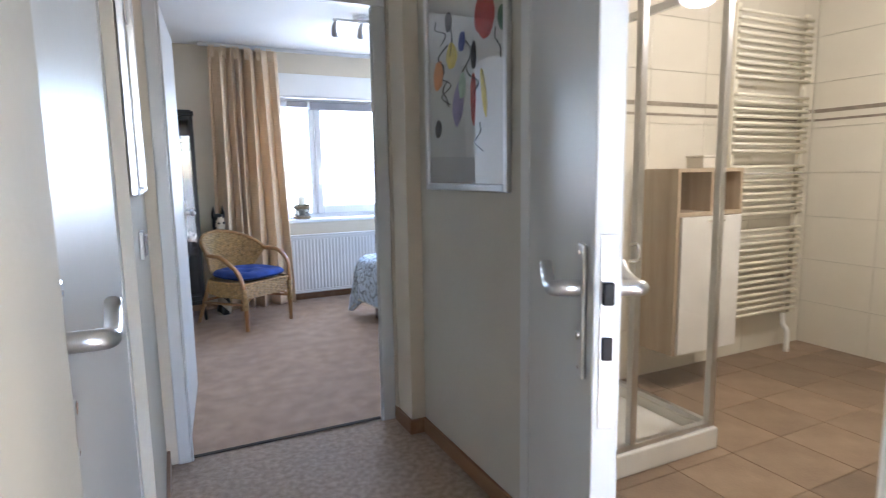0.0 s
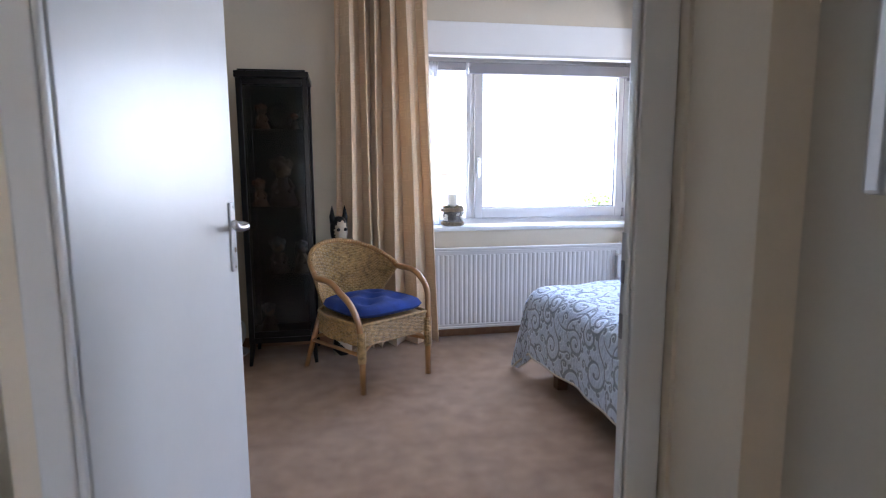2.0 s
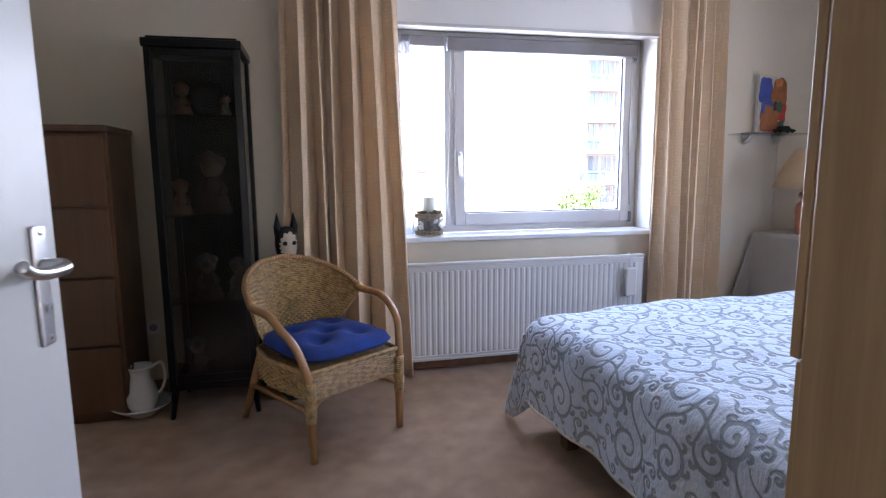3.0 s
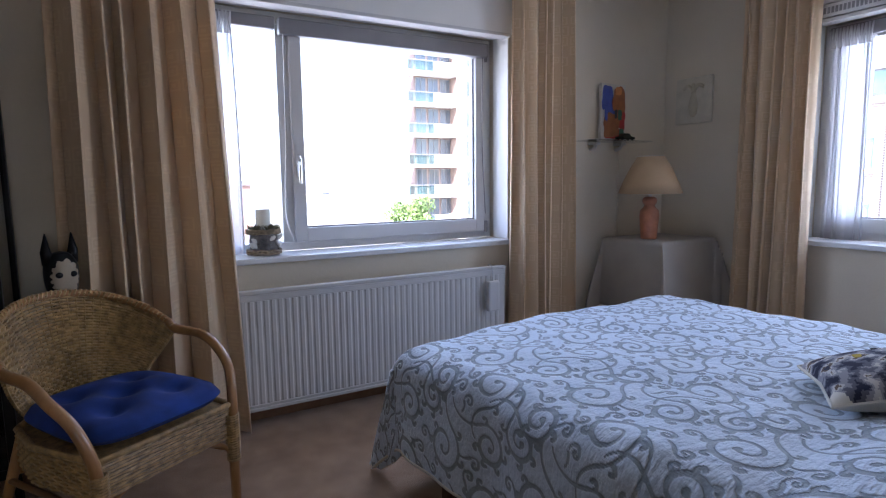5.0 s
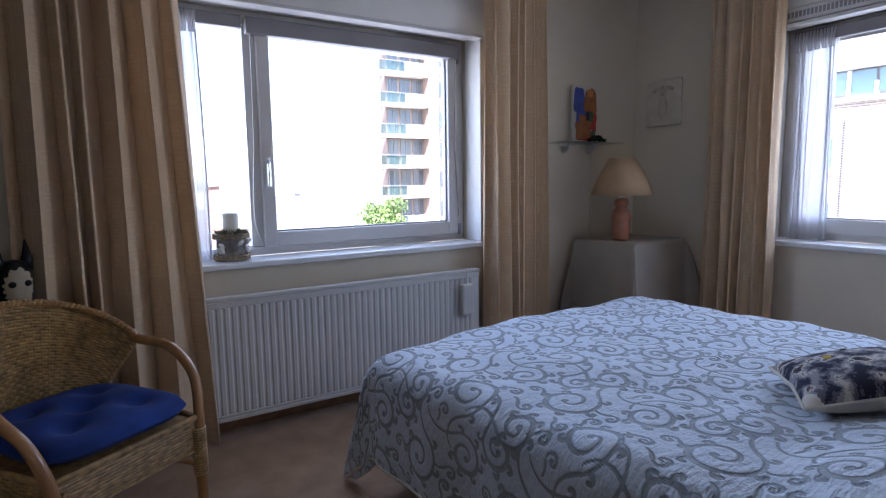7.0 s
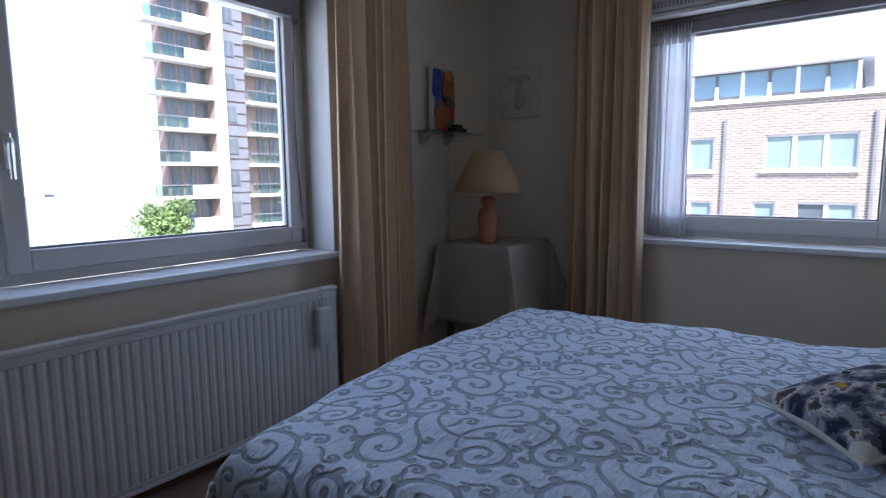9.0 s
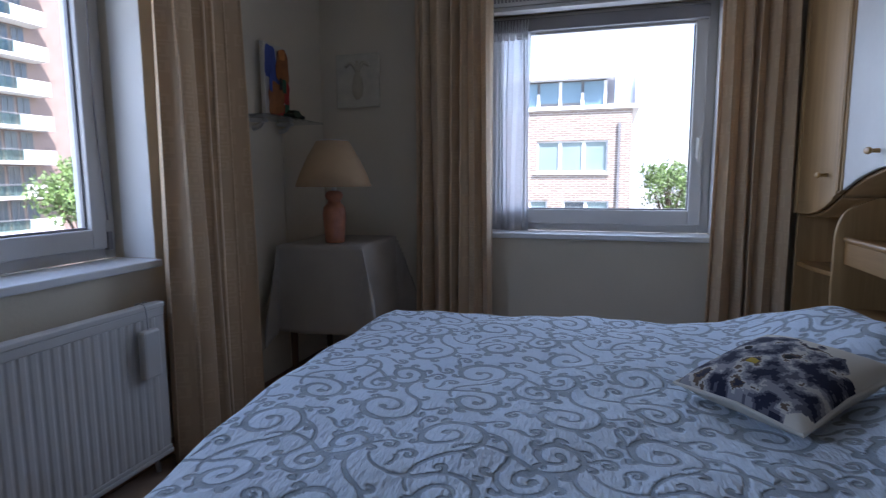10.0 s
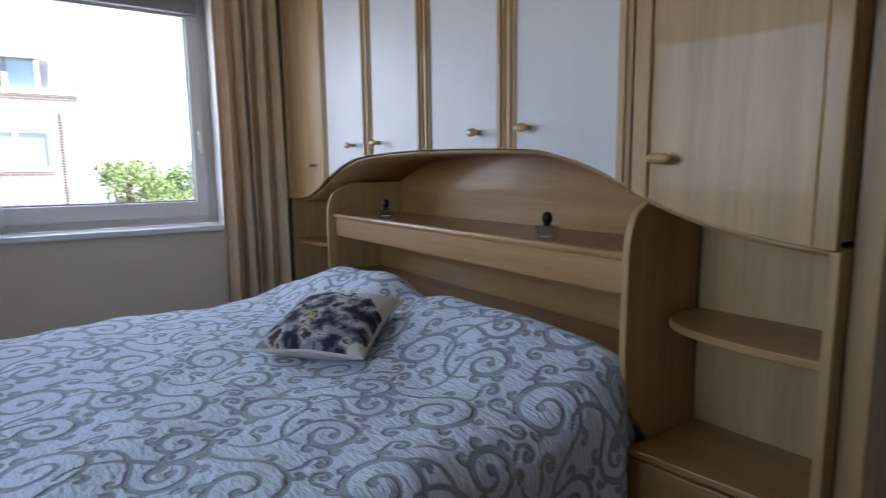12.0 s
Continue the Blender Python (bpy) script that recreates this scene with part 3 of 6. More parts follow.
structure("sill_east", box(EAST - 0.04, EAST + 0.168, 3.573, 4.797, 0.771, 0.80, 0.006), SILL, "painted stone window sill with a rounded front", "sill")
structure("lintel_trim", box(EAST - 0.03, EAST + 0.05, 3.573, 4.797, 1.975, 1.994, 0.003), UPVC, "thin white trim above the window", "trim")

structure("lintel_casing", box(EAST - 0.016, EAST - 0.001, 3.50, 4.86, 2.075, 2.20, 0.003), CEIL, "white casing board above the small window", "casing")
vent = thing("ventilation_strip", (0, 0, 0), "grey slotted ventilation strip above the small window", "vent")
part("frame", boxes((EAST - 0.022, EAST - 0.001, 3.52, 4.84, 2.0, 2.072), bevel=0.004), UPVC, vent)
for k in range(66):
    part("slot", box(EAST - 0.0245, EAST - 0.0222, 3.54 + k * 0.0195, 3.54 + k * 0.0195 + 0.012, 2.02, 2.052), GREYRAIL, vent)


# ---- painted window reveals ----
structure("window_reveal_north", boxes((2.3155, 2.3195, NORTH + 0.001, 5.90, 0.801, 1.995), (0.5205, 0.5245, NORTH + 0.001, 5.90, 0.801, 1.995), (0.5205, 2.3195, NORTH + 0.051, 5.90, 1.9955, 1.9995)), CEIL, "white painted reveal round the wide window", "reveal")
structure("window_reveal_east", boxes((EAST + 0.001, 3.83, 4.7955, 4.7995, 0.801, 1.995), (EAST + 0.001, 3.83, 3.5705, 3.5745, 0.801, 1.995)), CEIL, "white painted reveal beside the small window", "reveal")


# ---- curtains ----
def curtain(name, span, height, folds, depth, seed, material, label, z0=0.012, lean=0.0):
    """A hanging curtain along local x, pleated at the top, with uneven folds."""
    rnd = random.Random(seed)
    amp = [rnd.uniform(0.4, 1.35) for _ in range(folds + 2)]
    ph = [rnd.uniform(-0.35, 0.35) for _ in range(folds + 2)]

    def f(u, v):
        k = folds * (u + (0.065 * math.sin(2 * math.pi * u * 1.3 + seed) + 0.022 * math.sin(2 * math.pi * u * 2.9 + 2 * seed)) * u * (1 - u) * 4)
        i = max(0, min(int(k), folds))
        t = k - i
        a = amp[i] * (1 - t) + amp[min(i + 1, folds)] * t
        p = ph[i] * (1 - t) + ph[min(i + 1, folds)] * t
        swing = math.sin(2 * math.pi * k + p * (1 - v))
        sharp = math.copysign(abs(swing) ** 0.88, swing)
        d = depth * a * (0.55 + 0.45 * (1 - v) + 0.1 * math.sin(5 * v + i))
        x = u * span + 0.35 * span / folds * math.sin(4 * math.pi * k + p) * 0.35 + lean * (1 - v) * (u - 0.4) + 0.008 * math.sin(3 * v + i * 1.7)
        return x, d * sharp, z0 + v * (height - z0)

    c = thing(name, (0, 0, 0), label, "curtain")
    part("cloth", sheet(folds * 14, 26, f, 0.003, cloth=(span * 2.2, height)), material, c, smooth=True)
    for i in range(folds):
        pl = bmesh.new()
        x = span * (i + 0.25) / folds
        for dx in (-0.008, 0, 0.008):
            tube([(x + dx, -0.012 - depth * 0.5, height - 0.1), (x + dx * 1.6, -0.02 - depth * 0.55, height - 0.04), (x + dx * 2.2, -0.016 - depth * 0.5, height + 0.004)], 0.005, 6, pl)
        part("pleat", pl, material, c, smooth=True)
    return c


RAIL = 2.362
c = curtain("curtain", 0.58, RAIL, 6, 0.1, 3, CURTAIN, "heavy beige brown curtain with pleats, drawn open beside the wide window", lean=0.13)
c.matrix_basis = pose(0.10, 5.61, 0)
c = curtain("curtain", 0.45, RAIL, 6, 0.055, 8, CURTAIN, "beige brown curtain gathered between window and corner", lean=0.03)
c.matrix_basis = pose(2.25, 5.62, 0)
c = curtain("curtain", 0.43, RAIL, 6, 0.055, 14, CURTAIN, "beige brown curtain gathered beside the corner table", lean=0.02)
c.matrix_basis = pose(3.585, 5.125, 0, 0, 0, -90)
c = curtain("curtain", 0.33, RAIL, 5, 0.05, 21, CURTAIN, "beige brown curtain gathered beside the wardrobe", lean=0.02)
c.matrix_basis = pose(3.585, 3.60, 0, 0, 0, -90)
for nm, x, y, turn, span, folds in (("net_curtain", 0.63, 5.885, 0, 0.18, 5), ("net_curtain", 3.80, 4.735, -90, 0.21, 6)):
    n = curtain(nm, span, 1.955, folds, 0.008, 5 + folds, NET, "sheer white net curtain drawn to the window's edge", z0=0.803)
    n.matrix_basis = pose(x, y, 0, 0, 0, turn)
for a, b, turn in ((0.02, 2.75, 0), (3.22, 5.2, 90)):
    r = thing("curtain_rail", (0, 0, 0), "slim white curtain rail under the ceiling", "curtain rail")
    if turn:
        part("rail", box(3.575, 3.595, a, b, 2.366, 2.398, 0.003), UPVC, r)
    else:
        part("rail", box(a, b, 5.60, 5.62, 2.366, 2.398, 0.003), UPVC, r)

# ---- radiator ----
rad = thing("radiator", (0, 0, 0), "white enamelled panel radiator under the wide window", "radiator")
x0, x1, pitch = 0.73, 2.21, 0.0335
line = []
x = x0 + 0.012
while x < x1 - 0.03:
    line += [(x, 5.628), (x + 0.014, 5.628), (x + 0.021, 5.6315), (x + 0.0265, 5.6315)]
    x += pitch
out = [(x0, 5.66), (x0, 5.632)] + line + [(x1, 5.632), (x1, 5.66)]
part("front_panel", slab(out, "z", 0.118, 0.612), RADWHITE, rad)
part("panel_edge", boxes((x0, x1, 5.627, 5.66, 0.6125, 0.6425), (x0, x1, 5.627, 5.66, 0.1025, 0.1175), bevel=0.003), RADWHITE, rad)
part("rim", boxes((x0 - 0.004, x1 + 0.004, 5.624, 5.664, 0.085, 0.102), (x0 - 0.004, x1 + 0.004, 5.622, 5.666, 0.643, 0.662), bevel=0.004), RADWHITE, rad)
part("back_panel", box(x0, x1, 5.70, 5.72, 0.10, 0.645, 0.004), RADWHITE, rad)
gr = bmesh.new()
for i in range(36):
    xx = x0 + 0.02 + i * 0.041
    box(xx, xx + 0.03, 5.668, 5.70, 0.645, 0.652, bm=gr)
part("top_grille", gr, RADWHITE, rad)
for xx in (x0 - 0.004, x1 - 0.002):
    part("side_cover", box(xx, xx + 0.006, 5.664, 5.722, 0.10, 0.655), RADWHITE, rad)
for xx in (1.0, 1.95):
    part("bracket", box(xx, xx + 0.03, 5.72, 5.749, 0.2, 0.6), RADWHITE, rad)
part("pipe", tube(smooth_line([(2.19, 5.69, 0.11), (2.19, 5.69, 0.06), (2.20, 5.69, 0.0)], 4), 0.009), RADWHITE, rad)
hb = thing("humidifier_box", (0, 0, 0), "white plastic evaporator hung on the radiator", "humidifier")
part("tank", box(2.07, 2.145, 5.585, 5.618, 0.41, 0.585, 0.01), RADWHITE, hb)
part("hook", tube(smooth_line([(2.105, 5.60, 0.575), (2.105, 5.605, 0.66), (2.105, 5.63, 0.675), (2.105, 5.65, 0.668)], 4), 0.003, 6), STEEL, hb)
structure("baseboard", boxes((WEST, EAST, NORTH - 0.014, NORTH - 0.001, 0.001, 0.065), (EAST - 0.014, EAST - 0.001, 3.26, NORTH - 0.015, 0.001, 0.065), (WEST + 0.001, WEST + 0.014, SOUTH, NORTH - 0.015, 0.001, 0.065), bevel=0.002), SKIRT, "low brown wooden skirting along the walls", "baseboard")

# ---- bed ----
BX, BY0, BY1, BW, BTOP = 0.0, 0.0, 1.875, 0.84, 0.555
BOW = 0.085
BED = pose(2.13, 3.03, 0, 0, 0, 4.8)
bed = thing("double_bed", (0, 0, 0), "wide double bed standing with its head in the wall unit", "bed")
bed.matrix_basis = BED
part("bed_frame", boxes((-0.76, -0.73, 0.03, 1.73, 0.13, 0.33), (0.73, 0.76, 0.03, 1.73, 0.13, 0.33), (-0.73, 0.73, 1.70, 1.73, 0.13, 0.33), (-0.73, 0.73, 0.03, 1.699, 0.20, 0.25), bevel=0.004), BROWNWOOD, bed)
for sx in (-0.72, 0.72):
    for yy in (0.25, 1.68):
        part("leg", box(BX + sx - 0.03, BX + sx + 0.03, yy - 0.03, yy + 0.03, 0.001, 0.13, 0.004), BROWNWOOD, bed)
part("mattress", box(-0.76, 0.76, 0.03, 1.74, 0.331, 0.515, 0.05, seg=4), LINEN, bed, "thick mattress hidden under the spread")


def spread_point(s, t):
    """Cloth lying on the bed and hanging over three sides; s across, t from the head."""
    l = BY1 - BY0 + BOW * (1 - min(1, (s / BW) ** 2))
    w = BW - (0.05 if s < 0 else 0)
    os, ot = max(0, abs(s) - w + 0.06), max(0, t - l + 0.06)
    sg = 1 if s > 0 else -1
    r = 0.085

    def over(o):
        # out and down for a length o past the start of the rounded edge
        a = min(o / r, math.pi / 2)
        return r * math.sin(a), r * (1 - math.cos(a)) + max(0, o - r * math.pi / 2)

    ax, dx = over(os)
    ay, dy = over(ot)
    x = BX + sg * (min(abs(s), w - 0.06) + ax)
    y = BY0 + min(t, l - 0.06) + ay
    both = min(os, ot)
    drop = max(dx, dy) + 0.34 * max(0, both - 0.05)
    flare = 0.34 * max(0, both - 0.05)
    x += sg * flare * 0.3
    y += flare
    hang = min(1, drop / 0.3)
    if os > ot:
        x += sg * hang * (0.012 + 0.014 * math.sin(t * 9 + sg) + 0.008 * math.sin(t * 21 + 1.3))
    elif ot > 0:
        y += hang * (0.02 + 0.012 * math.sin(s * 10 + 0.4))
    near = t / l
    hump = (0.12 if s < 0 else 0.11 + 0.03 * min(1, s / 0.2)) * (0.5 + 0.5 * math.cos(math.pi * min(1, max(0, (t - 0.25) / 0.42))))
    split = 1 - 0.3 * math.exp(-((s - 0.02) / 0.12) ** 2)
    edge = 1 - max(0, (abs(s) - 0.45) / 0.4) ** 2 * 0.8
    z = BTOP + hump * split * max(0, edge) - drop
    z -= 0.008 * max(0, min(1, (-s - 0.15) / 0.5)) * max(0, min(1, (0.75 - t) / 0.4))
    tip = max(0, min(1, (0.30 - t) / 0.09))
    z -= 0.03 * tip * tip
    top = max(0, 1 - drop * 8)
    z += top * (0.007 * math.sin(s * 7 + t * 3) * math.sin(t * 5 + 1) + 0.004 * math.sin(s * 19 + t * 11) + 0.003 * math.sin(t * 31 - s * 8))
    z -= top * 0.012 * near
    # between the headboard's cheeks the sides are tucked in
    tuck = max(0, min(1, (0.34 - t) / 0.1))
    lim = 0.775
    if abs(x - BX) > lim:
        x = BX + sg * (lim + (abs(x - BX) - lim) * (1 - tuck))
    return x, y, max(z, 0.02)


SW, ST0, ST1 = 2 * (BW + 0.345), 0.212, BY1 - BY0 + 0.36 + BOW
TILE_W, TILE_H, STEP = 0.43, 0.43, 0.0036
REPEAT = scroll_tile(TILE_W, TILE_H, STEP)
NU, NV = 430, 390
us, vs_ = np.meshgrid(np.linspace(-SW / 2, SW / 2, NU + 1), np.linspace(ST0, ST1, NV + 1), indexing="ij")
wob = 0.006 * np.sin(us * 5.1 + vs_ * 2.3) + 0.004 * np.sin(vs_ * 9.7)
ti = np.mod((us + wob) / TILE_W, 1) * REPEAT.shape[0]
tj = np.mod((vs_ - wob) / TILE_H, 1) * REPEAT.shape[1]
i0, j0 = ti.astype(int) % REPEAT.shape[0], tj.astype(int) % REPEAT.shape[1]
i1, j1 = (i0 + 1) % REPEAT.shape[0], (j0 + 1) % REPEAT.shape[1]
fi, fj = ti % 1, tj % 1
woven = (REPEAT[i0, j0] * (1 - fi) + REPEAT[i1, j0] * fi) * (1 - fj) + (REPEAT[i0, j1] * (1 - fi) + REPEAT[i1, j1] * fi) * fj
cloth_me = bpy.data.meshes.new("bedspread")
ids = np.arange((NU + 1) * (NV + 1)).reshape(NU + 1, NV + 1)
quads = np.stack((ids[:-1, :-1], ids[1:, :-1], ids[1:, 1:], ids[:-1, 1:]), -1).reshape(-1, 4)
cloth_me.from_pydata([spread_point(a, b) for a, b in zip(us.ravel(), vs_.ravel())], [], quads.tolist())
cloth_uv = cloth_me.uv_layers.new(name="UVMap")
flat = quads.ravel()
cloth_uv.data.foreach_set("uv", np.stack((us.ravel()[flat], vs_.ravel()[flat]), -1).ravel())
cloth_me.attributes.new("scroll", "FLOAT", "POINT").data.foreach_set("value", woven.ravel())
cloth_me.polygons.foreach_set("use_smooth", [True] * len(cloth_me.polygons))
cloth_me.materials.append(SPREAD)
spread = tagged(new("bedspread", cloth_me), "white quilted bedspread with grey scrolls draped over the bed", "bedspread")
spread.matrix_basis = BED
thick = spread.modifiers.new("thickness", "SOLIDIFY")
thick.thickness, thick.offset = 0.006, -1
edge_line = [(-SW / 2, ST0 + (ST1 - ST0) * i / 60) for i in range(60)] + [(-SW / 2 + SW * i / 70, ST1) for i in range(70)] + [(SW / 2, ST1 - (ST1 - ST0) * i / 60) for i in range(61)]
part("hem", tube([spread_point(a, b) for a, b in edge_line], 0.0055, 6), CREAM, spread, "pale stitched hem", True)

# cushion
cu = thing("cushion", (0, 0, 0), "cross-stitched square cushion with a blue grey owl", "cushion")
cu.matrix_basis = pose(2.06, 3.665, 0.618, 0, 0, -49) @ pose(0, 0, 0, 0, -13, 0)


def puff(u, v, sgn):
    a, b = 2 * u - 1, 2 * v - 1
    e = (1 - a * a) * (1 - b * b)
    pinch = 1 - 0.10 * (1 - abs(a)) * abs(b) ** 3
    pinch2 = 1 - 0.10 * (1 - abs(b)) * abs(a) ** 3
    return a * 0.178 * pinch2, b * 0.166 * pinch, sgn * 0.062 * max(e, 0) ** 0.42


part("front", sheet(24, 24, lambda u, v: puff(u, v, 1), cloth=(0.39, 0.364)), STITCH, cu, smooth=True)
part("back", sheet(24, 24, lambda u, v: puff(u, v, -1), cloth=(0.39, 0.364)), CREAM, cu, smooth=True)
part("seam", tube([puff(min(1, max(0, a)), min(1, max(0, b)), 0) for a, b in [(i / 10, 0) for i in range(10)] + [(1, i / 10) for i in range(10)] + [(1 - i / 10, 1) for i in range(10)] + [(0, 1 - i / 10) for i in range(10)]], 0.005, 6, closed=True), CREAM, cu)
part("beak", sheet(4, 4, lambda u, v: ((-0.055 + (u - 0.5) * 0.02), 0.03 + (v - 0.5) * 0.025, 0.0595), 0.003), mat("yellow_yarn", (0.6, 0.42, 0.04), 0.9, vary=0.2, grain=400), cu, "yellow stitched beak")
DARKEYE = mat("black_yarn", (0.012, 0.012, 0.012), 0.9, vary=0.2, grain=400)
for y, rise in ((0.085, 0.0538), (-0.02, 0.061)):
    part("eye", lathe([(0.0, 0), (0.009, 0), (0.009, 0.002), (0.0, 0.0025)], 12, centre=(0.0, y, rise)), DARKEYE, cu, "black stitched eye")

# ---- wall unit round the bed ----
ARCH = smooth_line([(0.88, 0, 0.918), (0.98, 0, 0.925), (1.13, 0, 0.952), (1.28, 0, 1.004), (1.40, 0, 1.062), (1.54, 0, 1.105), (1.70, 0, 1.128), (2.20, 0, 1.142), (2.64, 0, 1.134), (2.82, 0, 1.108), (2.95, 0, 1.07), (3.06, 0, 1.028), (3.2, 0, 0.972), (3.36, 0, 0.940), (3.58, 0, 0.932)], 8)
AX, AZ = [p.x for p in ARCH], [p.z for p in ARCH]


def arch(x):
    return float(np.interp(x, AX, AZ))


def front(x0, x1, y0, y1, top=2.30, lift=0.0, bevel=0.003):
    """A front with a straight top and the curved lower edge of the unit."""
    n = max(3, int((x1 - x0) / 0.02))
    low = [(x0 + (x1 - x0) * i / n, arch(x0 + (x1 - x0) * i / n) + lift) for i in range(n + 1)]
    return slab([(x0, top)] + low + [(x1, top)], "y", y0, y1, bevel)


def oval_knob(x, z):
    bm = bmesh.new()
    bmesh.ops.create_uvsphere(bm, u_segments=16, v_segments=10, radius=1, matrix=Matrix.Translation((x, 3.287, z)) @ Matrix.Diagonal((0.026, 0.009, 0.0125, 1)))
    return tube([(x, 3.255, z), (x, 3.283, z)], [0.008, 0.006], 10, bm)


KNOBWOOD = wood("knob_wood", (0.50, 0.30, 0.11), "X", 0.3)
# the same beech, with the shade inside and under the unit in its colour
SHADOWWOOD = wood("beech_shaded", (0.36, 0.21, 0.085), "X")


def carcass(name, x0, x1, label):
    c = thing(name, (0, 0, 0), label, "cabinet")
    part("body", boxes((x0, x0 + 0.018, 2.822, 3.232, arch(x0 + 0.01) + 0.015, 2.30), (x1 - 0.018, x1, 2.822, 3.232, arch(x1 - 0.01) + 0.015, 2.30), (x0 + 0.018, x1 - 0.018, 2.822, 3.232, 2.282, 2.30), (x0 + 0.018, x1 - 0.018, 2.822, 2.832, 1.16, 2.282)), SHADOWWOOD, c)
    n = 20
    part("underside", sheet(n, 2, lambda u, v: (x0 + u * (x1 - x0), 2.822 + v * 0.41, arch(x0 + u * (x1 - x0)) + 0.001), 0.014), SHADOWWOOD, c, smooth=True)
    return c


def panel_door(c, x0, x1, knob):
    d = part("door", front(x0 + 0.04, x1 - 0.04, 3.236, 3.25), PANEL, c, "white panelled door")
    for a, b in ((x0 + 0.002, x0 + 0.04), (x1 - 0.04, x1 - 0.002)):
        st = front(a, b, 3.235, 3.255, bevel=0.002)
        mid = (a + b) / 2
        part("stile", st, BEECH, d, "beech stile")
        part("bead", boxes((mid - 0.006, mid + 0.006, 3.2552, 3.262, arch(mid) + 0.004, 2.298), bevel=0.0028), BEECH, d)
    part("knob", oval_knob(knob, 1.182), KNOBWOOD, d, "oval wooden knob")


bridge = carcass("overbed_cabinet", 2.175, 3.052, "beech overbed cabinet with two white doors and curved edge")
panel_door(bridge, 2.60, 3.05, 2.72)
panel_door(bridge, 2.177, 2.60, 2.49)
bridge = carcass("overbed_cabinet", 1.318, 2.173, "beech overbed cabinet with two white doors beside the shelf tower")
panel_door(bridge, 1.745, 2.171, 1.86)
panel_door(bridge, 1.32, 1.745, 1.645)
for nm, x0, x1, kx, kz, lab in (("end_cabinet", 0.92, 1.316, 1.235, 1.09, "beech end cabinet with a curved door over open shelves"), ("end_cabinet", 3.054, 3.555, 3.17, 1.105, "beech end cabinet with a curved door beside the curtain")):
    c = carcass(nm, x0, x1, lab)
    d = part("door", front(x0 + 0.04, x1 - 0.04, 3.236, 3.252), BEECH, c)
    for a, b in ((x0 + 0.002, x0 + 0.038), (x1 - 0.038, x1 - 0.002)):
        part("stile", front(a, b, 3.235, 3.257, bevel=0.003), BEECH, d)
    part("knob", oval_knob(kx, kz), KNOBWOOD, d, "oval wooden knob")

hb = thing("headboard_shelf", (0, 0, 0), "beech headboard with a long shelf and rounded cheeks", "headboard")
# BEECHX carries the recess's shade in its colour
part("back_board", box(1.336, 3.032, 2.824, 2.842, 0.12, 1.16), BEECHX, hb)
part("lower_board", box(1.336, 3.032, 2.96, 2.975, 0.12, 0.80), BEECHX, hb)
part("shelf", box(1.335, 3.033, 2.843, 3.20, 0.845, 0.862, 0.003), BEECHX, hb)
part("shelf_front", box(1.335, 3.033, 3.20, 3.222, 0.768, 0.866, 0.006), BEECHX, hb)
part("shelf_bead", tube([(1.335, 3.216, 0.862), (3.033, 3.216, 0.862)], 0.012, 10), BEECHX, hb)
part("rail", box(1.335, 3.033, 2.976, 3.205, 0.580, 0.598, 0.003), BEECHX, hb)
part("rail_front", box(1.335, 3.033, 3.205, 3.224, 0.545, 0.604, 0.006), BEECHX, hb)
CHEEK = [(2.824, 0.02), (3.05, 0.02)] + [(p.x, p.z) for p in smooth_line([(3.05, 0, 0.02), (3.09, 0, 0.30), (3.17, 0, 0.42), (3.235, 0, 0.50), (3.252, 0, 0.60), (3.254, 0, 0.80), (3.250, 0, 0.90), (3.225, 0, 0.965), (3.17, 0, 1.0), (3.12, 0, 1.02)], 5)][1:] + [(2.824, 1.02)]
for x in (1.316, 3.034):
    part("cheek", slab(CHEEK, "x", x, x + 0.019, 0.004), BEECH, hb)


def tower(x0, x1, inner, label):
    """Open shelves beside the bed; inner is the side on which the shelf rounds back."""
    t = thing("shelf_tower", (0, 0, 0), label, "shelf")
    for a in (x0, x1 - 0.018):
        if a == (x0 if inner > 0 else x1 - 0.018):
            part("side", boxes((a, a + 0.018, 2.824, 3.24, 0.001, arch(a + 0.009) - 0.002), bevel=0.002), BEECH, t)
    part("back", box(x0 + 0.02, x1 - 0.003, 2.955, 2.965, 0.406, 0.93), BEECH, t)
    lo, hi = (x0 + 0.019, x1 - 0.001) if inner > 0 else (x0 + 0.001, x1 - 0.019)
    a, b = (lo, hi) if inner > 0 else (hi, lo)
    curve = [(p.x, p.y) for p in smooth_line([(b, 3.08, 0), (b + (a - b) * 0.08, 3.135, 0), (b + (a - b) * 0.3, 3.19, 0), (b + (a - b) * 0.65, 3.225, 0), (a, 3.232, 0)], 6)]
    for z in (0.69,):
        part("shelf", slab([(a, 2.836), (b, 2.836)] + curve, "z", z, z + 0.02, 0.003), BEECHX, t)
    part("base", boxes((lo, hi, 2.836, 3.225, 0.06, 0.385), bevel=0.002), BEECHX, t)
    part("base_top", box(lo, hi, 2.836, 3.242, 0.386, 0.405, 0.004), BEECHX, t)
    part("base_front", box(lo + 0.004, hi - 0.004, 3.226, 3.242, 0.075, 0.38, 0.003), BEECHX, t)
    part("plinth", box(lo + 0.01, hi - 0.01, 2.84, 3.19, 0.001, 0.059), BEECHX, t)


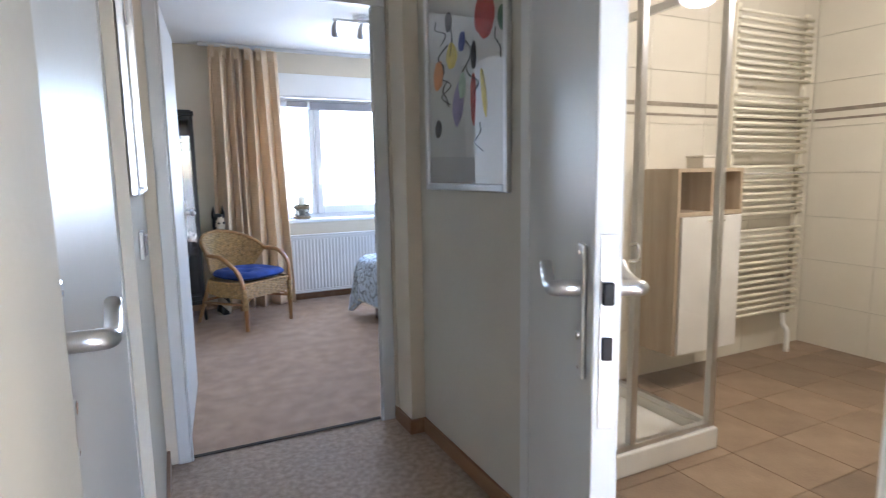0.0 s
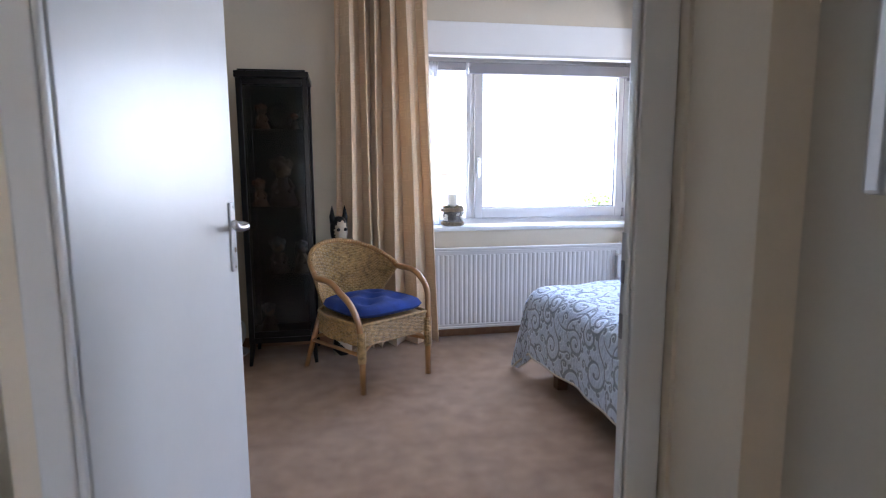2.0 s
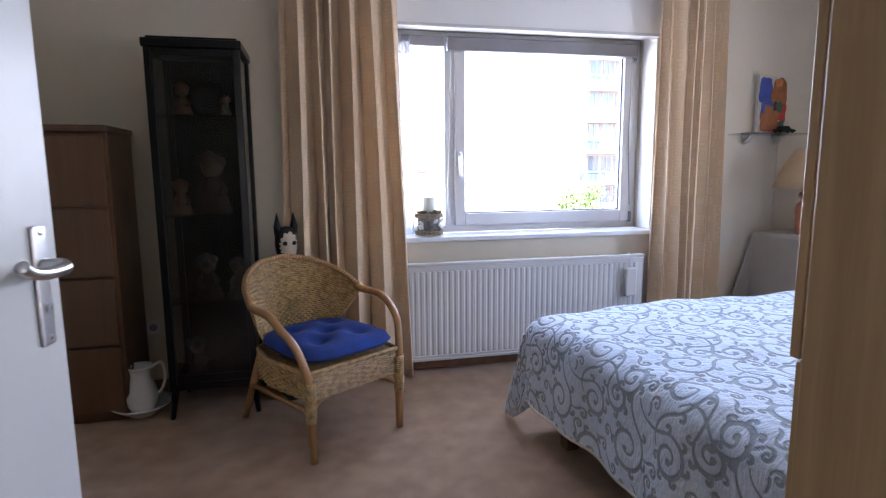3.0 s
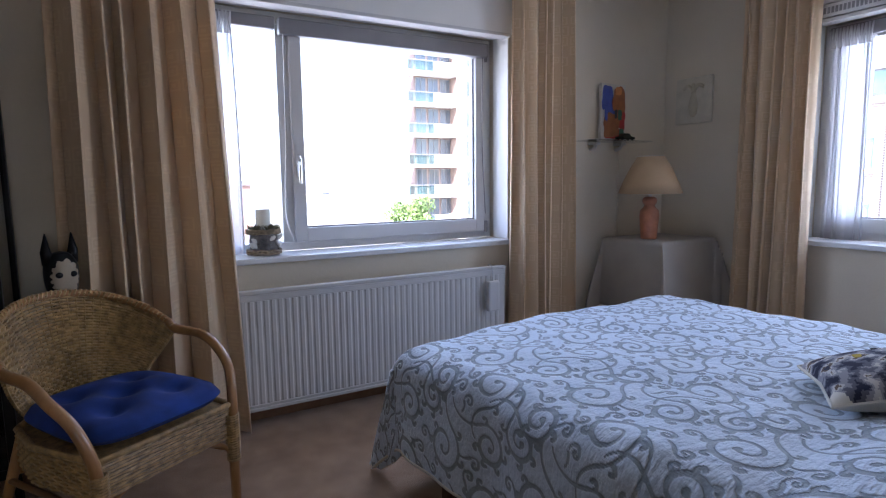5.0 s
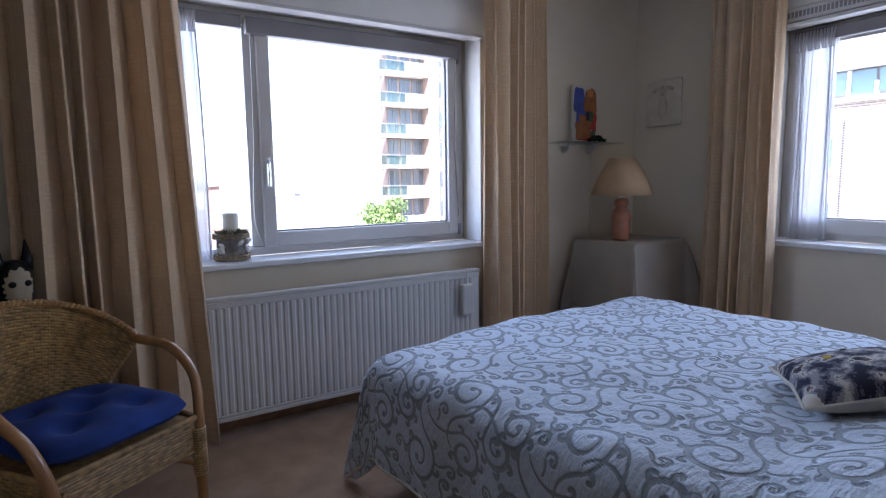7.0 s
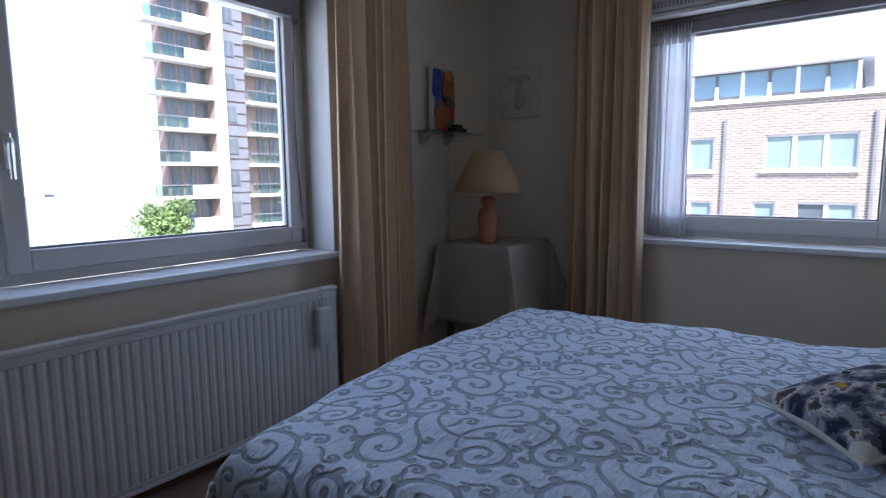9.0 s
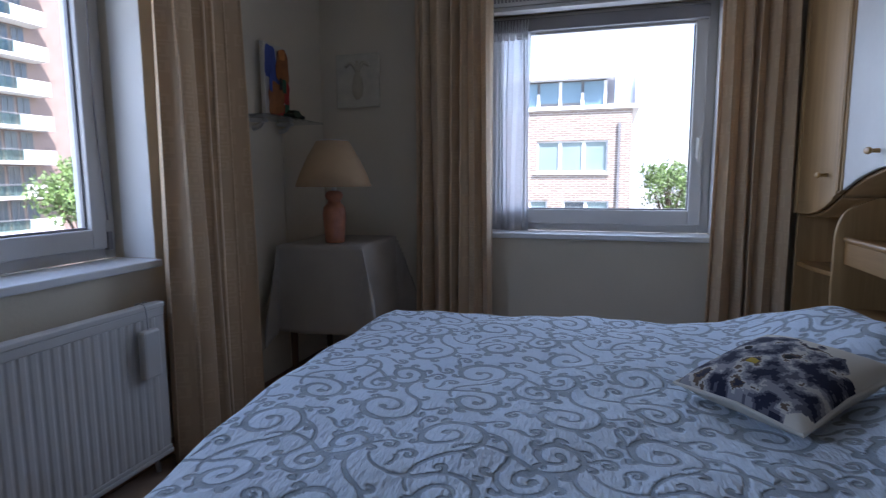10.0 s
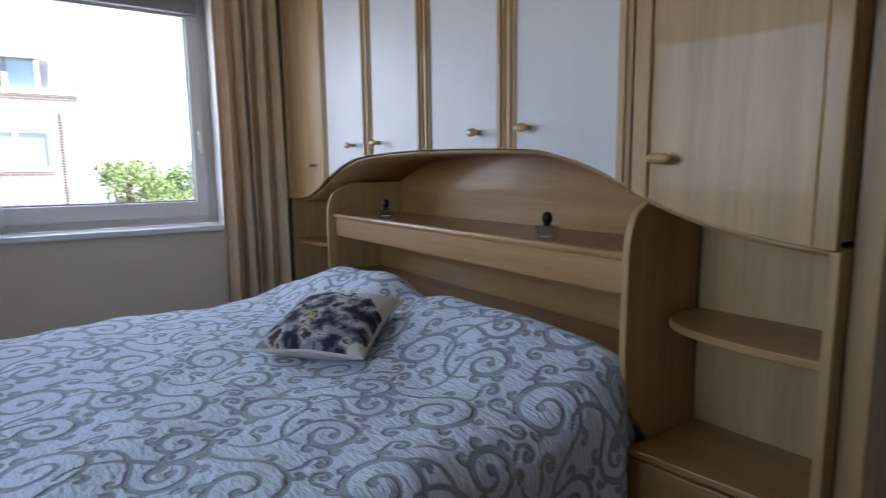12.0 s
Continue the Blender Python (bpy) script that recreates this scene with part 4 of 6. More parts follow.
tower(0.92, 1.314, 1, "beech corner shelf tower with two empty boards")
tower(3.055, 3.555, -1, "beech corner shelf tower beside the window curtain")
side = tagged(obj("wardrobe_end_panel", box(0.873, 0.918, 2.822, 3.185, 0.001, 2.31, 0.003), BEECH), "tall beech end panel of the wall unit beside the doorway", "panel")
for ob in [o for o in bpy.data.objects if o.type == "MESH"]:
    # the end unit beside the doorway grows shallower towards its end
    root = ob
    while root.parent:
        root = root.parent
    if root.name in ("end_cabinet", "shelf_tower", "wardrobe_end_panel"):
        for vert in ob.data.vertices:
            if vert.co.x < 1.314:
                vert.co.y = 2.822 + (vert.co.y - 2.822) * (1 - 0.13 * (1.314 - vert.co.x) / 0.4)
SOLIDGLASS = glass("thick_glass", (0.9, 0.92, 0.93), 0.04)
for x, y in ((2.72, 3.11), (1.69, 3.14)):
    j = thing("glass_pot", (x, y, 0.8625), "small clear faceted glass pot with a dark stopper", "pot")
    part("cup", lathe([(0.026, 0.0), (0.031, 0.003), (0.033, 0.03), (0.037, 0.044), (0.035, 0.046), (0.029, 0.030), (0.022, 0.012), (0.0, 0.011)], 8), SOLIDGLASS, j)
    part("ring", lathe([(0.012, 0.040), (0.030, 0.043), (0.030, 0.047), (0.012, 0.049)], 16), CHROME, j, "bright metal collar")
    part("foot", lathe([(0.02, 0.0115), (0.021, 0.016), (0.0, 0.017)], 8), WHITE, j)
    st = bmesh.new()
    bmesh.ops.create_uvsphere(st, u_segments=16, v_segments=10, radius=1, matrix=Matrix.Translation((0, 0, 0.066)) @ Matrix.Diagonal((0.0165, 0.0165, 0.02, 1)))
    part("stopper", st, BLACK, j, "black stone stopper", True)

# ---- wicker chair ----
ch = thing("wicker_chair", (0.225, 5.145, 0), "rounded wicker armchair with cane legs and arms", "chair", 33)


SEAT = 0.375


def shell(u, v):
    th = (u - 0.5) * 2 * radians(44 + 44 * max(v, 0) ** 0.75)
    g = 1 + 0.30 * v
    h = 0.42 + 0.335 * math.cos((u - 0.5) * 2 * radians(58)) - SEAT
    return Vector((math.sin(th) * 0.222 * g, 0.0 + math.cos(th) * 0.225 * g + 0.03 * v, SEAT + v * h))


def shell_normal(u, v):
    a = shell(min(u + 0.01, 1), v) - shell(max(u - 0.01, 0), v)
    b = shell(u, min(v + 0.02, 1)) - shell(u, max(v - 0.02, 0))
    return a.cross(b).normalized()


STAKES, ROWS_UP = 32, 34
weave = bmesh.new()
for r in range(ROWS_UP):
    v = (r + 0.5) / ROWS_UP
    pts = []
    for k in range(STAKES * 2 + 1):
        u = k / (STAKES * 2)
        side = (1 if (k // 2 + r) % 2 else -1) if k % 2 == 0 else 0
        pts.append(shell(u, v) + shell_normal(u, v) * (0.0045 * side))
    tube(pts, 0.0057, 5, weave)
part("back_weave", weave, WICKER, ch, "woven wicker back")
stk = bmesh.new()
for k in range(STAKES + 1):
    u = k / STAKES
    tube([shell(u, v / 5) for v in range(6)], 0.003, 5, stk)
tagged(part("stake_weave", stk, WICKER, ch), kind="stuff")
rim = [shell(i / 40, 1.02) for i in range(41)]
part("back_rim", tube(rim, 0.0145, 8), CANE, ch, "wrapped cane rim", True)
twist = bmesh.new()
for w in range(2):
    tube([shell(i / 160, 1.02) + Vector((0, 0, 0.014 * math.sin(i * 1.1 + w * math.pi))) + shell_normal(i / 160, 1.0) * 0.014 * math.cos(i * 1.1 + w * math.pi) for i in range(161)], 0.0045, 5, twist)
part("rim_binding", twist, WICKER, ch)
for sx in (-1, 1):
    end = shell(0.5 + sx * 0.5, 1.02)
    part("arm", tube(smooth_line([shell(0.5 + sx * 0.46, 1.02), end, (sx * 0.293, -0.10, end.z - 0.006), (sx * 0.29, -0.19, end.z - 0.05), (sx * 0.27, -0.262, 0.49), (sx * 0.246, -0.297, 0.385), (sx * 0.236, -0.302, 0.28)], 8), 0.0178, 10), CANE, ch, "bent cane arm", True)
    part("front_leg", tube([(sx * 0.236, -0.302, 0.32), (sx * 0.234, -0.304, 0.15), (sx * 0.233, -0.306, 0.001)], [0.018, 0.018, 0.0165], 10), CANE, ch, "cane leg", True)
    part("rear_leg", tube([(sx * 0.175, 0.20, 0.37), (sx * 0.20, 0.26, 0.18), (sx * 0.225, 0.315, 0.001)], [0.017, 0.017, 0.015], 10), CANE, ch, "", True)
    part("side_stretcher", tube([(sx * 0.234, -0.30, 0.215), (sx * 0.205, 0.265, 0.175)], 0.011, 8), CANE, ch, "", True)
    wrap = bmesh.new()
    for z in np.arange(0.175, 0.34, 0.009):
        tube([(sx * 0.235 + 0.021 * math.cos(a), -0.303 + 0.021 * math.sin(a), z + 0.001 * a) for a in np.linspace(0, 6.28, 11)], 0.0045, 5, wrap)
    tagged(part("leg_binding", wrap, WICKER, ch), kind="stuff")
    part("brace", tube(smooth_line([(sx * 0.23, -0.30, 0.2), (sx * 0.19, -0.29, 0.245), (sx * 0.12, -0.285, 0.27)], 5), 0.009, 7), CANE, ch, "", True)
part("front_stretcher", tube([(-0.205, 0.27, 0.19), (0.205, 0.27, 0.19)], 0.011, 8), CANE, ch, "", True)


def around(s):
    """The seat's outline: straight front, rounded back."""
    pts = [(-0.235, -0.297), (0.235, -0.297), (0.262, -0.02), (0.215, 0.16), (0.10, 0.255), (-0.10, 0.255), (-0.215, 0.16), (-0.262, -0.02)]
    k = s * len(pts)
    i = int(k) % len(pts)
    a, b = Vector(pts[i]), Vector(pts[(i + 1) % len(pts)])
    return a + (b - a) * (k - int(k))


apron = bmesh.new()
NA = 80
for r in range(11):
    z = SEAT - 0.110 + r * 0.0104
    ring = []
    for k in range(NA):
        p = around(k / NA)
        o = 0.003 * (1 if (k + r) % 2 else -1)
        ring.append((p.x * (1 + o / 0.25), p.y * (1 + o / 0.27), z))
    tube(ring, 0.0058, 5, apron, closed=True)
part("apron_weave", apron, WICKER, ch, "woven wicker apron")
part("seat", slab([tuple(around(k / 48) * 0.97) for k in range(48)], "z", SEAT - 0.014, SEAT, 0.004), WICKER, ch)
part("seat_rim", tube([(*around(k / 64), SEAT + 0.004) for k in range(64)], 0.011, 7, closed=True), WICKER, ch, "", True)

sc = thing("seat_cushion", (0, 0, 0), "tufted royal blue velvet cushion on the wicker chair", "cushion")
sc.matrix_basis = pose(0.225, 5.145, 0, 0, 0, 33) @ pose(0, -0.068, SEAT + 0.012) @ Matrix.Diagonal((1.04, 1.06, 0.9, 1))


def pad(u, v, top):
    a, b = 2 * u - 1, 2 * v - 1
    rr = max(abs(a), abs(b))
    n = (abs(a) ** 4 + abs(b) ** 4) ** 0.25 or 1
    k = rr / n if n else 1
    x, y = a * k * 0.232 * (1 - 0.05 * b), b * k * 0.235
    edge = max(0, 1 - rr ** 3.2)
    dimple = sum(math.exp(-(((x - p) / 0.05) ** 2 + ((y - q) / 0.05) ** 2)) for p, q in ((0, 0), (0.105, 0.105), (-0.105, 0.105), (0.105, -0.105), (-0.105, -0.105)))
    z = 0.045 + (0.06 * edge ** 0.5 - 0.042 * dimple * edge if top else -0.045 * edge ** 0.5)
    return x, y, z


pb = sheet(36, 36, lambda u, v: pad(u, v, True))
sheet(36, 36, lambda u, v: pad(u, v, False), bm=pb)
part("pad", pb, BLUE, sc, smooth=True)
for p, q in ((0, 0), (0.105, 0.105), (-0.105, 0.105), (0.105, -0.105), (-0.105, -0.105)):
    part("button", lathe([(0.0, 0), (0.009, 0.001), (0.009, 0.006), (0, 0.009)], 10, centre=(p, q, 0.058)), BLUE, sc)

# ---- black glass cabinet and what stands round it ----
dc = thing("display_cabinet", (-0.275, 5.515, 0), "tall black display cabinet with glass doors and shelves", "cabinet")
W2, D2, H2 = 0.203, 0.18, 1.79
for sx in (-1, 1):
    for sy in (-1, 1):
        part("post", box(sx * W2 - (0.032 if sx > 0 else 0), sx * W2 + (0 if sx > 0 else 0.032), sy * D2 - (0.032 if sy > 0 else 0), sy * D2 + (0 if sy > 0 else 0.032), 0.14, H2 - 0.05, 0.004), BLACK, dc)
        part("leg", tube([(sx * (W2 - 0.02), sy * (D2 - 0.02), 0.14), (sx * (W2 - 0.004), sy * (D2 - 0.004), 0.001)], [0.018, 0.011], 8), BLACK, dc)
part("top", boxes((-W2 - 0.008, W2 + 0.008, -D2 - 0.008, D2 + 0.002, H2 - 0.05, H2 - 0.012), (-W2 + 0.01, W2 - 0.01, -D2 + 0.01, D2, H2 - 0.011, H2), bevel=0.005), BLACK, dc)
part("floor", box(-W2 + 0.002, W2 - 0.002, -D2 + 0.002, D2 - 0.002, 0.141, 0.175, 0.003), BLACK, dc)
part("back", box(-W2 + 0.03, W2 - 0.03, D2 - 0.015, D2 - 0.006, 0.176, H2 - 0.051), BLACK, dc)
for za, zb in ((H2 - 0.085, H2 - 0.051), (0.176, 0.215)):
    part("rail", box(-W2 + 0.033, W2 - 0.033, -D2 + 0.004, -D2 + 0.028, za, zb, 0.003), BLACK, dc)
DIMGLASS = glass("cabinet_glass", (0.72, 0.74, 0.74))
part("door_pane", box(-W2 + 0.034, W2 - 0.034, -D2 + 0.012, -D2 + 0.017, 0.216, H2 - 0.086), DIMGLASS, dc, "clear glass door")
for sx in (-1, 1):
    part("side_pane", box(sx * (W2 - 0.012) - 0.002, sx * (W2 - 0.012) + 0.002, -D2 + 0.034, D2 - 0.034, 0.18, H2 - 0.055), DIMGLASS, dc, "clear glass side")
for z in (0.565, 0.985, 1.45):
    part("shelf", box(-W2 + 0.02, W2 - 0.02, -D2 + 0.03, D2 - 0.02, z - 0.008, z, 0.002), DIMGLASS, dc, "glass shelf")


def doll(loc, h, hair, dress, turn, label):
    """A seated figurine as one plain shape."""
    bm = lathe([(0.26 * h, 0), (0.30 * h, 0.03 * h), (0.22 * h, 0.25 * h), (0.13 * h, 0.45 * h), (0.10 * h, 0.58 * h), (0.05 * h, 0.62 * h)], 14)
    for f in bm.faces:
        f.material_index = 0
    n0 = len(bm.faces)
    for sx in (-1, 1):
        tube([(sx * 0.1 * h, 0, 0.54 * h), (sx * 0.2 * h, -0.08 * h, 0.38 * h), (sx * 0.12 * h, -0.2 * h, 0.3 * h)], 0.045 * h, 6, bm)
    bm2 = bmesh.new()
    bmesh.ops.create_uvsphere(bm2, u_segments=12, v_segments=8, radius=0.16 * h, matrix=Matrix.Translation((0, -0.02 * h, 0.74 * h)))
    for f in bm2.faces:
        f.material_index = 1
    merge(bm, bm2)
    bm3 = bmesh.new()
    bmesh.ops.create_icosphere(bm3, subdivisions=3, radius=0.21 * h, matrix=Matrix.Translation((0, 0.05 * h, 0.79 * h)))
    for vert in bm3.verts:
        d = noise.noise(vert.co * 40 / h * 0.2) + 0.7 * noise.noise(vert.co * 30 / h)
        vert.co += vert.normal * 0.09 * h * d
    for f in bm3.faces:
        f.material_index = 2
    merge(bm, bm3)
    ob = obj("figurine", bm, [dress, SKIN, hair], True)
    ob.matrix_basis = pose(*loc, 0, 0, turn)
    return tagged(ob, label, "figurine", "figurines in the display cabinet")


SKIN = mat("painted_bisque", (0.17, 0.095, 0.055), 0.5, vary=0.08)
HAIRS = [mat("doll_hair_brown", (0.10, 0.06, 0.035), 0.9, vary=0.3, scale=60), mat("doll_hair_grey", (0.10, 0.095, 0.09), 0.9, vary=0.3, scale=60), mat("doll_hair_red", (0.22, 0.09, 0.04), 0.9, vary=0.3, scale=60)]
DRESS = [mat("doll_cloth_dark", (0.08, 0.05, 0.04), 0.9, vary=0.3, scale=50), mat("doll_cloth_rust", (0.20, 0.10, 0.05), 0.9, vary=0.3, scale=50), mat("doll_cloth_pale", (0.12, 0.09, 0.065), 0.9, vary=0.2, scale=50)]
doll((-0.352, 5.45, 1.45), 0.155, HAIRS[2], DRESS[1], 10, "small seated figurine in rust brown on a glass shelf")
doll((-0.162, 5.45, 1.45), 0.10, HAIRS[2], DRESS[2], -10, "tiny pale figurine on the top glass shelf")
pl = tagged(obj("plate", lathe([(0.0, 0), (0.05, 0), (0.085, 0.012), (0.088, 0.016), (0.05, 0.006), (0, 0.005)], 28), BLACK, True), "dark oval plate standing upright on a glass shelf", "plate")
pl.matrix_basis = pose(-0.262, 5.56, 1.535, 90, 0, 0)
doll((-0.247, 5.47, 0.985), 0.30, HAIRS[0], DRESS[0], 5, "large doll with bushy dark hair on a glass shelf")
doll((-0.382, 5.43, 0.985), 0.17, HAIRS[2], DRESS[1], 15, "small ginger doll beside the large one")
doll((-0.292, 5.46, 0.565), 0.225, HAIRS[1], DRESS[0], 8, "doll with pale grey hair on a glass shelf")
doll((-0.147, 5.46, 0.565), 0.20, HAIRS[1], DRESS[2], -12, "slim pale doll on a glass shelf")
doll((-0.362, 5.45, 0.175), 0.20, HAIRS[1], DRESS[2], 12, "pale figurine on the cabinet's floor")

cat_line = smooth_line([(0.055, 0, 0), (0.06, 0, 0.04), (0.05, 0, 0.12), (0.058, 0, 0.25), (0.062, 0, 0.38), (0.05, 0, 0.52), (0.036, 0, 0.62), (0.034, 0, 0.665), (0.047, 0, 0.70), (0.053, 0, 0.745), (0.049, 0, 0.79), (0.03, 0, 0.82), (0.004, 0, 0.828)], 16)
cat = lathe([(p.x, p.z) for p in cat_line], 120)
for vert in cat.verts:
    vert.co.y *= 0.85
for f in cat.faces:
    c0 = f.calc_center_median()
    jag = 0.006 * math.sin(14 * math.atan2(c0.z - 0.735, c0.x))
    face = math.hypot(c0.x / 0.042, (c0.z - 0.742) / 0.06) < 1 + jag * 12 and c0.y < 0
    belly = c0.z < 0.62 and int(c0.z * 26 + 1.5 * c0.x * 20) % 3 != 0
    f.material_index = 1 if face or belly else 0
for sx in (-1, 1):
    n0 = len(cat.faces)
    tube([(sx * 0.034, 0, 0.79), (sx * 0.042, 0, 0.83), (sx * 0.04, 0.0, 0.89)], [0.022, 0.017, 0.002], 8, cat)
    own = bmesh.new()
    bmesh.ops.create_uvsphere(own, u_segments=10, v_segments=6, radius=0.013, matrix=Matrix.Translation((sx * 0.021, -0.041, 0.752)) @ Matrix.Diagonal((1, 0.4, 0.8, 1)))
    merge(cat, own)
co = tagged(obj("cat_statue", cat, [BLACK, mat("cream_wood_paint", (0.36, 0.29, 0.20), 0.6, vary=0.08)], True), "tall carved wooden cat painted cream and black, standing on the carpet", "statue")
co.matrix_basis = pose(0.085, 5.49, 0.001, 0, 0, 26) @ Matrix.Diagonal((1.08, 1.08, 1.1, 1))

chest = thing("chest_of_drawers", (-0.945, 5.55, 0), "tall brown wooden chest of drawers in the dim corner", "chest")
part("body", boxes((-0.275, 0.275, -0.17, 0.18, 0.04, 1.37), (-0.26, 0.26, -0.16, 0.17, 0.001, 0.039), bevel=0.002), BROWNWOOD, chest)
part("top", box(-0.285, 0.285, -0.205, 0.185, 1.371, 1.40, 0.005), BROWNWOOD, chest)
for i in range(4):
    d = part("drawer", box(-0.262, 0.262, -0.192, -0.171, 0.055 + i * 0.328, 0.055 + i * 0.328 + 0.318, 0.005), BROWNWOOD, chest)
    part("knob", lathe([(0.012, 0), (0.009, 0.01), (0.015, 0.02), (0.0, 0.026)], 10, centre=(0, 0, 0)), BROWNWOOD, d).matrix_basis = pose(0, -0.193, 0.055 + i * 0.328 + 0.17, 90, 0, 0)

pit = thing("pitcher", (-0.635, 5.44, 0.001), "white glazed pitcher in a wash bowl on the carpet", "pitcher")
part("bowl", lathe([(0.06, 0), (0.07, 0.012), (0.125, 0.05), (0.14, 0.062), (0.136, 0.066), (0.115, 0.052), (0.05, 0.02), (0.0, 0.018)], 28), WHITE, pit, smooth=True)
part("jug", lathe([(0.055, 0.021), (0.075, 0.06), (0.08, 0.10), (0.06, 0.16), (0.046, 0.20), (0.052, 0.235), (0.062, 0.25), (0.058, 0.252), (0.042, 0.205), (0.0, 0.20)], 24), WHITE, pit, smooth=True)
part("spout", tube([(-0.04, 0, 0.235), (-0.07, 0, 0.252), (-0.088, 0, 0.268)], [0.024, 0.018, 0.006], 8), WHITE, pit, smooth=True)
part("handle", tube(smooth_line([(0.05, 0, 0.235), (0.10, 0, 0.26), (0.118, 0, 0.20), (0.10, 0, 0.13), (0.072, 0, 0.10)], 6), 0.008, 8), WHITE, pit, smooth=True)
for x in (-0.72, -0.64):
    so = thing("wall_socket", (x, NORTH, 0.36), "cream plastic wall socket above the skirting", "socket")
    part("plate", box(-0.039, 0.039, -0.012, -0.001, -0.039, 0.039, 0.004), WHITE, so)
    part("recess", lathe([(0.02, 0), (0.02, 0.002), (0.016, 0.0015), (0, 0.0012)], 18), GREYRAIL, so).matrix_basis = pose(0, -0.012, 0, 90, 0, 0)

# ---- corner table, lamp, shelf ----
ta = thing("corner_table", (3.32, 5.475, 0), "small square table hidden under a grey cloth", "table", 4)
part("tabletop", box(-0.26, 0.26, -0.215, 0.215, 0.745, 0.77, 0.004), BROWNWOOD, ta)
for sx in (-0.22, 0.22):
    for sy in (-0.175, 0.175):
        part("leg", tube([(sx, sy, 0.001), (sx, sy, 0.744)], [0.016, 0.022], 10), BROWNWOOD, ta)


def cloth_point(u, v):
    """A cloth over a square top: the sides hang flat, the corners stand out in soft points."""
    a, b = (2 * u - 1) * 0.73, (2 * v - 1) * 0.685
    oa, ob = max(0, abs(a) - 0.26), max(0, abs(b) - 0.215)
    both, drop = min(oa, ob), max(oa, ob)
    wave = 0.012 * math.sin(13 * (a if ob > oa else b) + 1) * min(1, drop * 4)
    x = math.copysign(min(abs(a), 0.26) + (0.012 if oa else 0) + 0.05 * oa + 0.30 * both + (wave if oa > ob else 0), a)
    y = math.copysign(min(abs(b), 0.215) + (0.012 if ob else 0) + 0.05 * ob + 0.30 * both + (wave if ob >= oa else 0), b)
    return min(x, 0.31), min(y, 0.225), 0.775 - max(0, drop - 0.008) * 0.96 - 0.12 * both


tc = tagged(obj("tablecloth", sheet(64, 60, cloth_point, 0.003), LINEN, True), "grey linen tablecloth hanging in points over the corner table", "tablecloth")
tc.matrix_basis = pose(3.32, 5.475, 0, 0, 0, 4)

la = thing("table_lamp", (3.18, 5.43, 0.777), "terracotta table lamp with a cream fabric shade, unlit", "lamp")
part("base", lathe([(0.046, 0.0), (0.05, 0.006), (0.051, 0.03), (0.056, 0.09), (0.06, 0.145), (0.055, 0.18), (0.036, 0.20), (0.032, 0.212), (0.042, 0.225), (0.046, 0.24), (0.04, 0.256), (0.026, 0.264), (0.0, 0.266)], 30), TERRACOTTA, la, smooth=True)
part("stem", lathe([(0.012, 0.262), (0.012, 0.36)], 12), STEEL, la)
part("shade", lathe([(0.188, 0.285), (0.192, 0.286), (0.166, 0.355), (0.128, 0.435), (0.080, 0.515), (0.078, 0.514), (0.125, 0.434), (0.162, 0.354)], 40), SHADE, la, "cream bell-shaped shade", True)
part("shade_ring", tube([(0.079 * math.cos(a), 0.079 * math.sin(a), 0.513) for a in np.linspace(0, 6.2, 24)], 0.003, 5, closed=True), STEEL, la)
part("spider", boxes((-0.076, 0.076, -0.002, 0.002, 0.508, 0.512), (-0.002, 0.002, -0.076, 0.076, 0.5035, 0.5075), (-0.005, 0.005, -0.005, 0.005, 0.36, 0.503)), STEEL, la)

gs = thing("glass_shelf", (0, 0, 0), "small glass wall shelf on two metal clips", "shelf")
part("board", box(2.845, 3.36, 5.575, 5.742, 1.392, 1.40, 0.002), SOLIDGLASS, gs, "clear glass board")
for x in (2.97, 3.20):
    part("clip", boxes((x - 0.02, x + 0.02, 5.67, 5.749, 1.374, 1.391), (x - 0.02, x + 0.02, 5.67, 5.749, 1.401, 1.411), bevel=0.004), STEEL, gs, "brushed metal clip")
    part("bracket", tube(smooth_line([(x, 5.69, 1.376), (x, 5.71, 1.355), (x, 5.744, 1.345)], 4), 0.012, 8), STEEL, gs)

cv = thing("painted_canvas", (0, 0, 0), "small abstract canvas in blue, brown and red on the shelf", "painting")
part("canvas", box(3.02, 3.235, 5.70, 5.725, 1.411, 1.765, 0.003), CREAM, cv)
ART = [mat("paint_" + n, c, 0.6, vary=0.12, scale=25, bump=0.5, grain=90) for n, c in (("blue", (0.05, 0.08, 0.32)), ("brown", (0.33, 0.11, 0.03)), ("red", (0.45, 0.03, 0.025)), ("green", (0.03, 0.12, 0.06)), ("yellow", (0.62, 0.48, 0.06)), ("black", (0.02, 0.02, 0.025)), ("orange", (0.6, 0.22, 0.06)), ("violet", (0.28, 0.24, 0.42)), ("mint", (0.40, 0.55, 0.42)))]


def blob(cx, cz, rx, rz, seed, y, n=22, turn=0.0, square=0.0):
    """An uneven dab of paint lying on a flat picture, in x and z."""
    rnd = random.Random(seed)
    k = [rnd.uniform(0.8, 1.15) for _ in range(n)]
    pts = []
    for i in range(n):
        r = (k[i - 1] + k[i] * 2 + k[(i + 1) % n]) / 4
        a = 2 * math.pi * i / n
        r /= max(abs(math.cos(a)), abs(math.sin(a))) ** square
        px, pz = rx * r * math.cos(a), rz * r * math.sin(a)
        pts.append((cx + px * math.cos(turn) - pz * math.sin(turn), cz + px * math.sin(turn) + pz * math.cos(turn)))
    return slab(pts, "y", y, y - 0.0015)


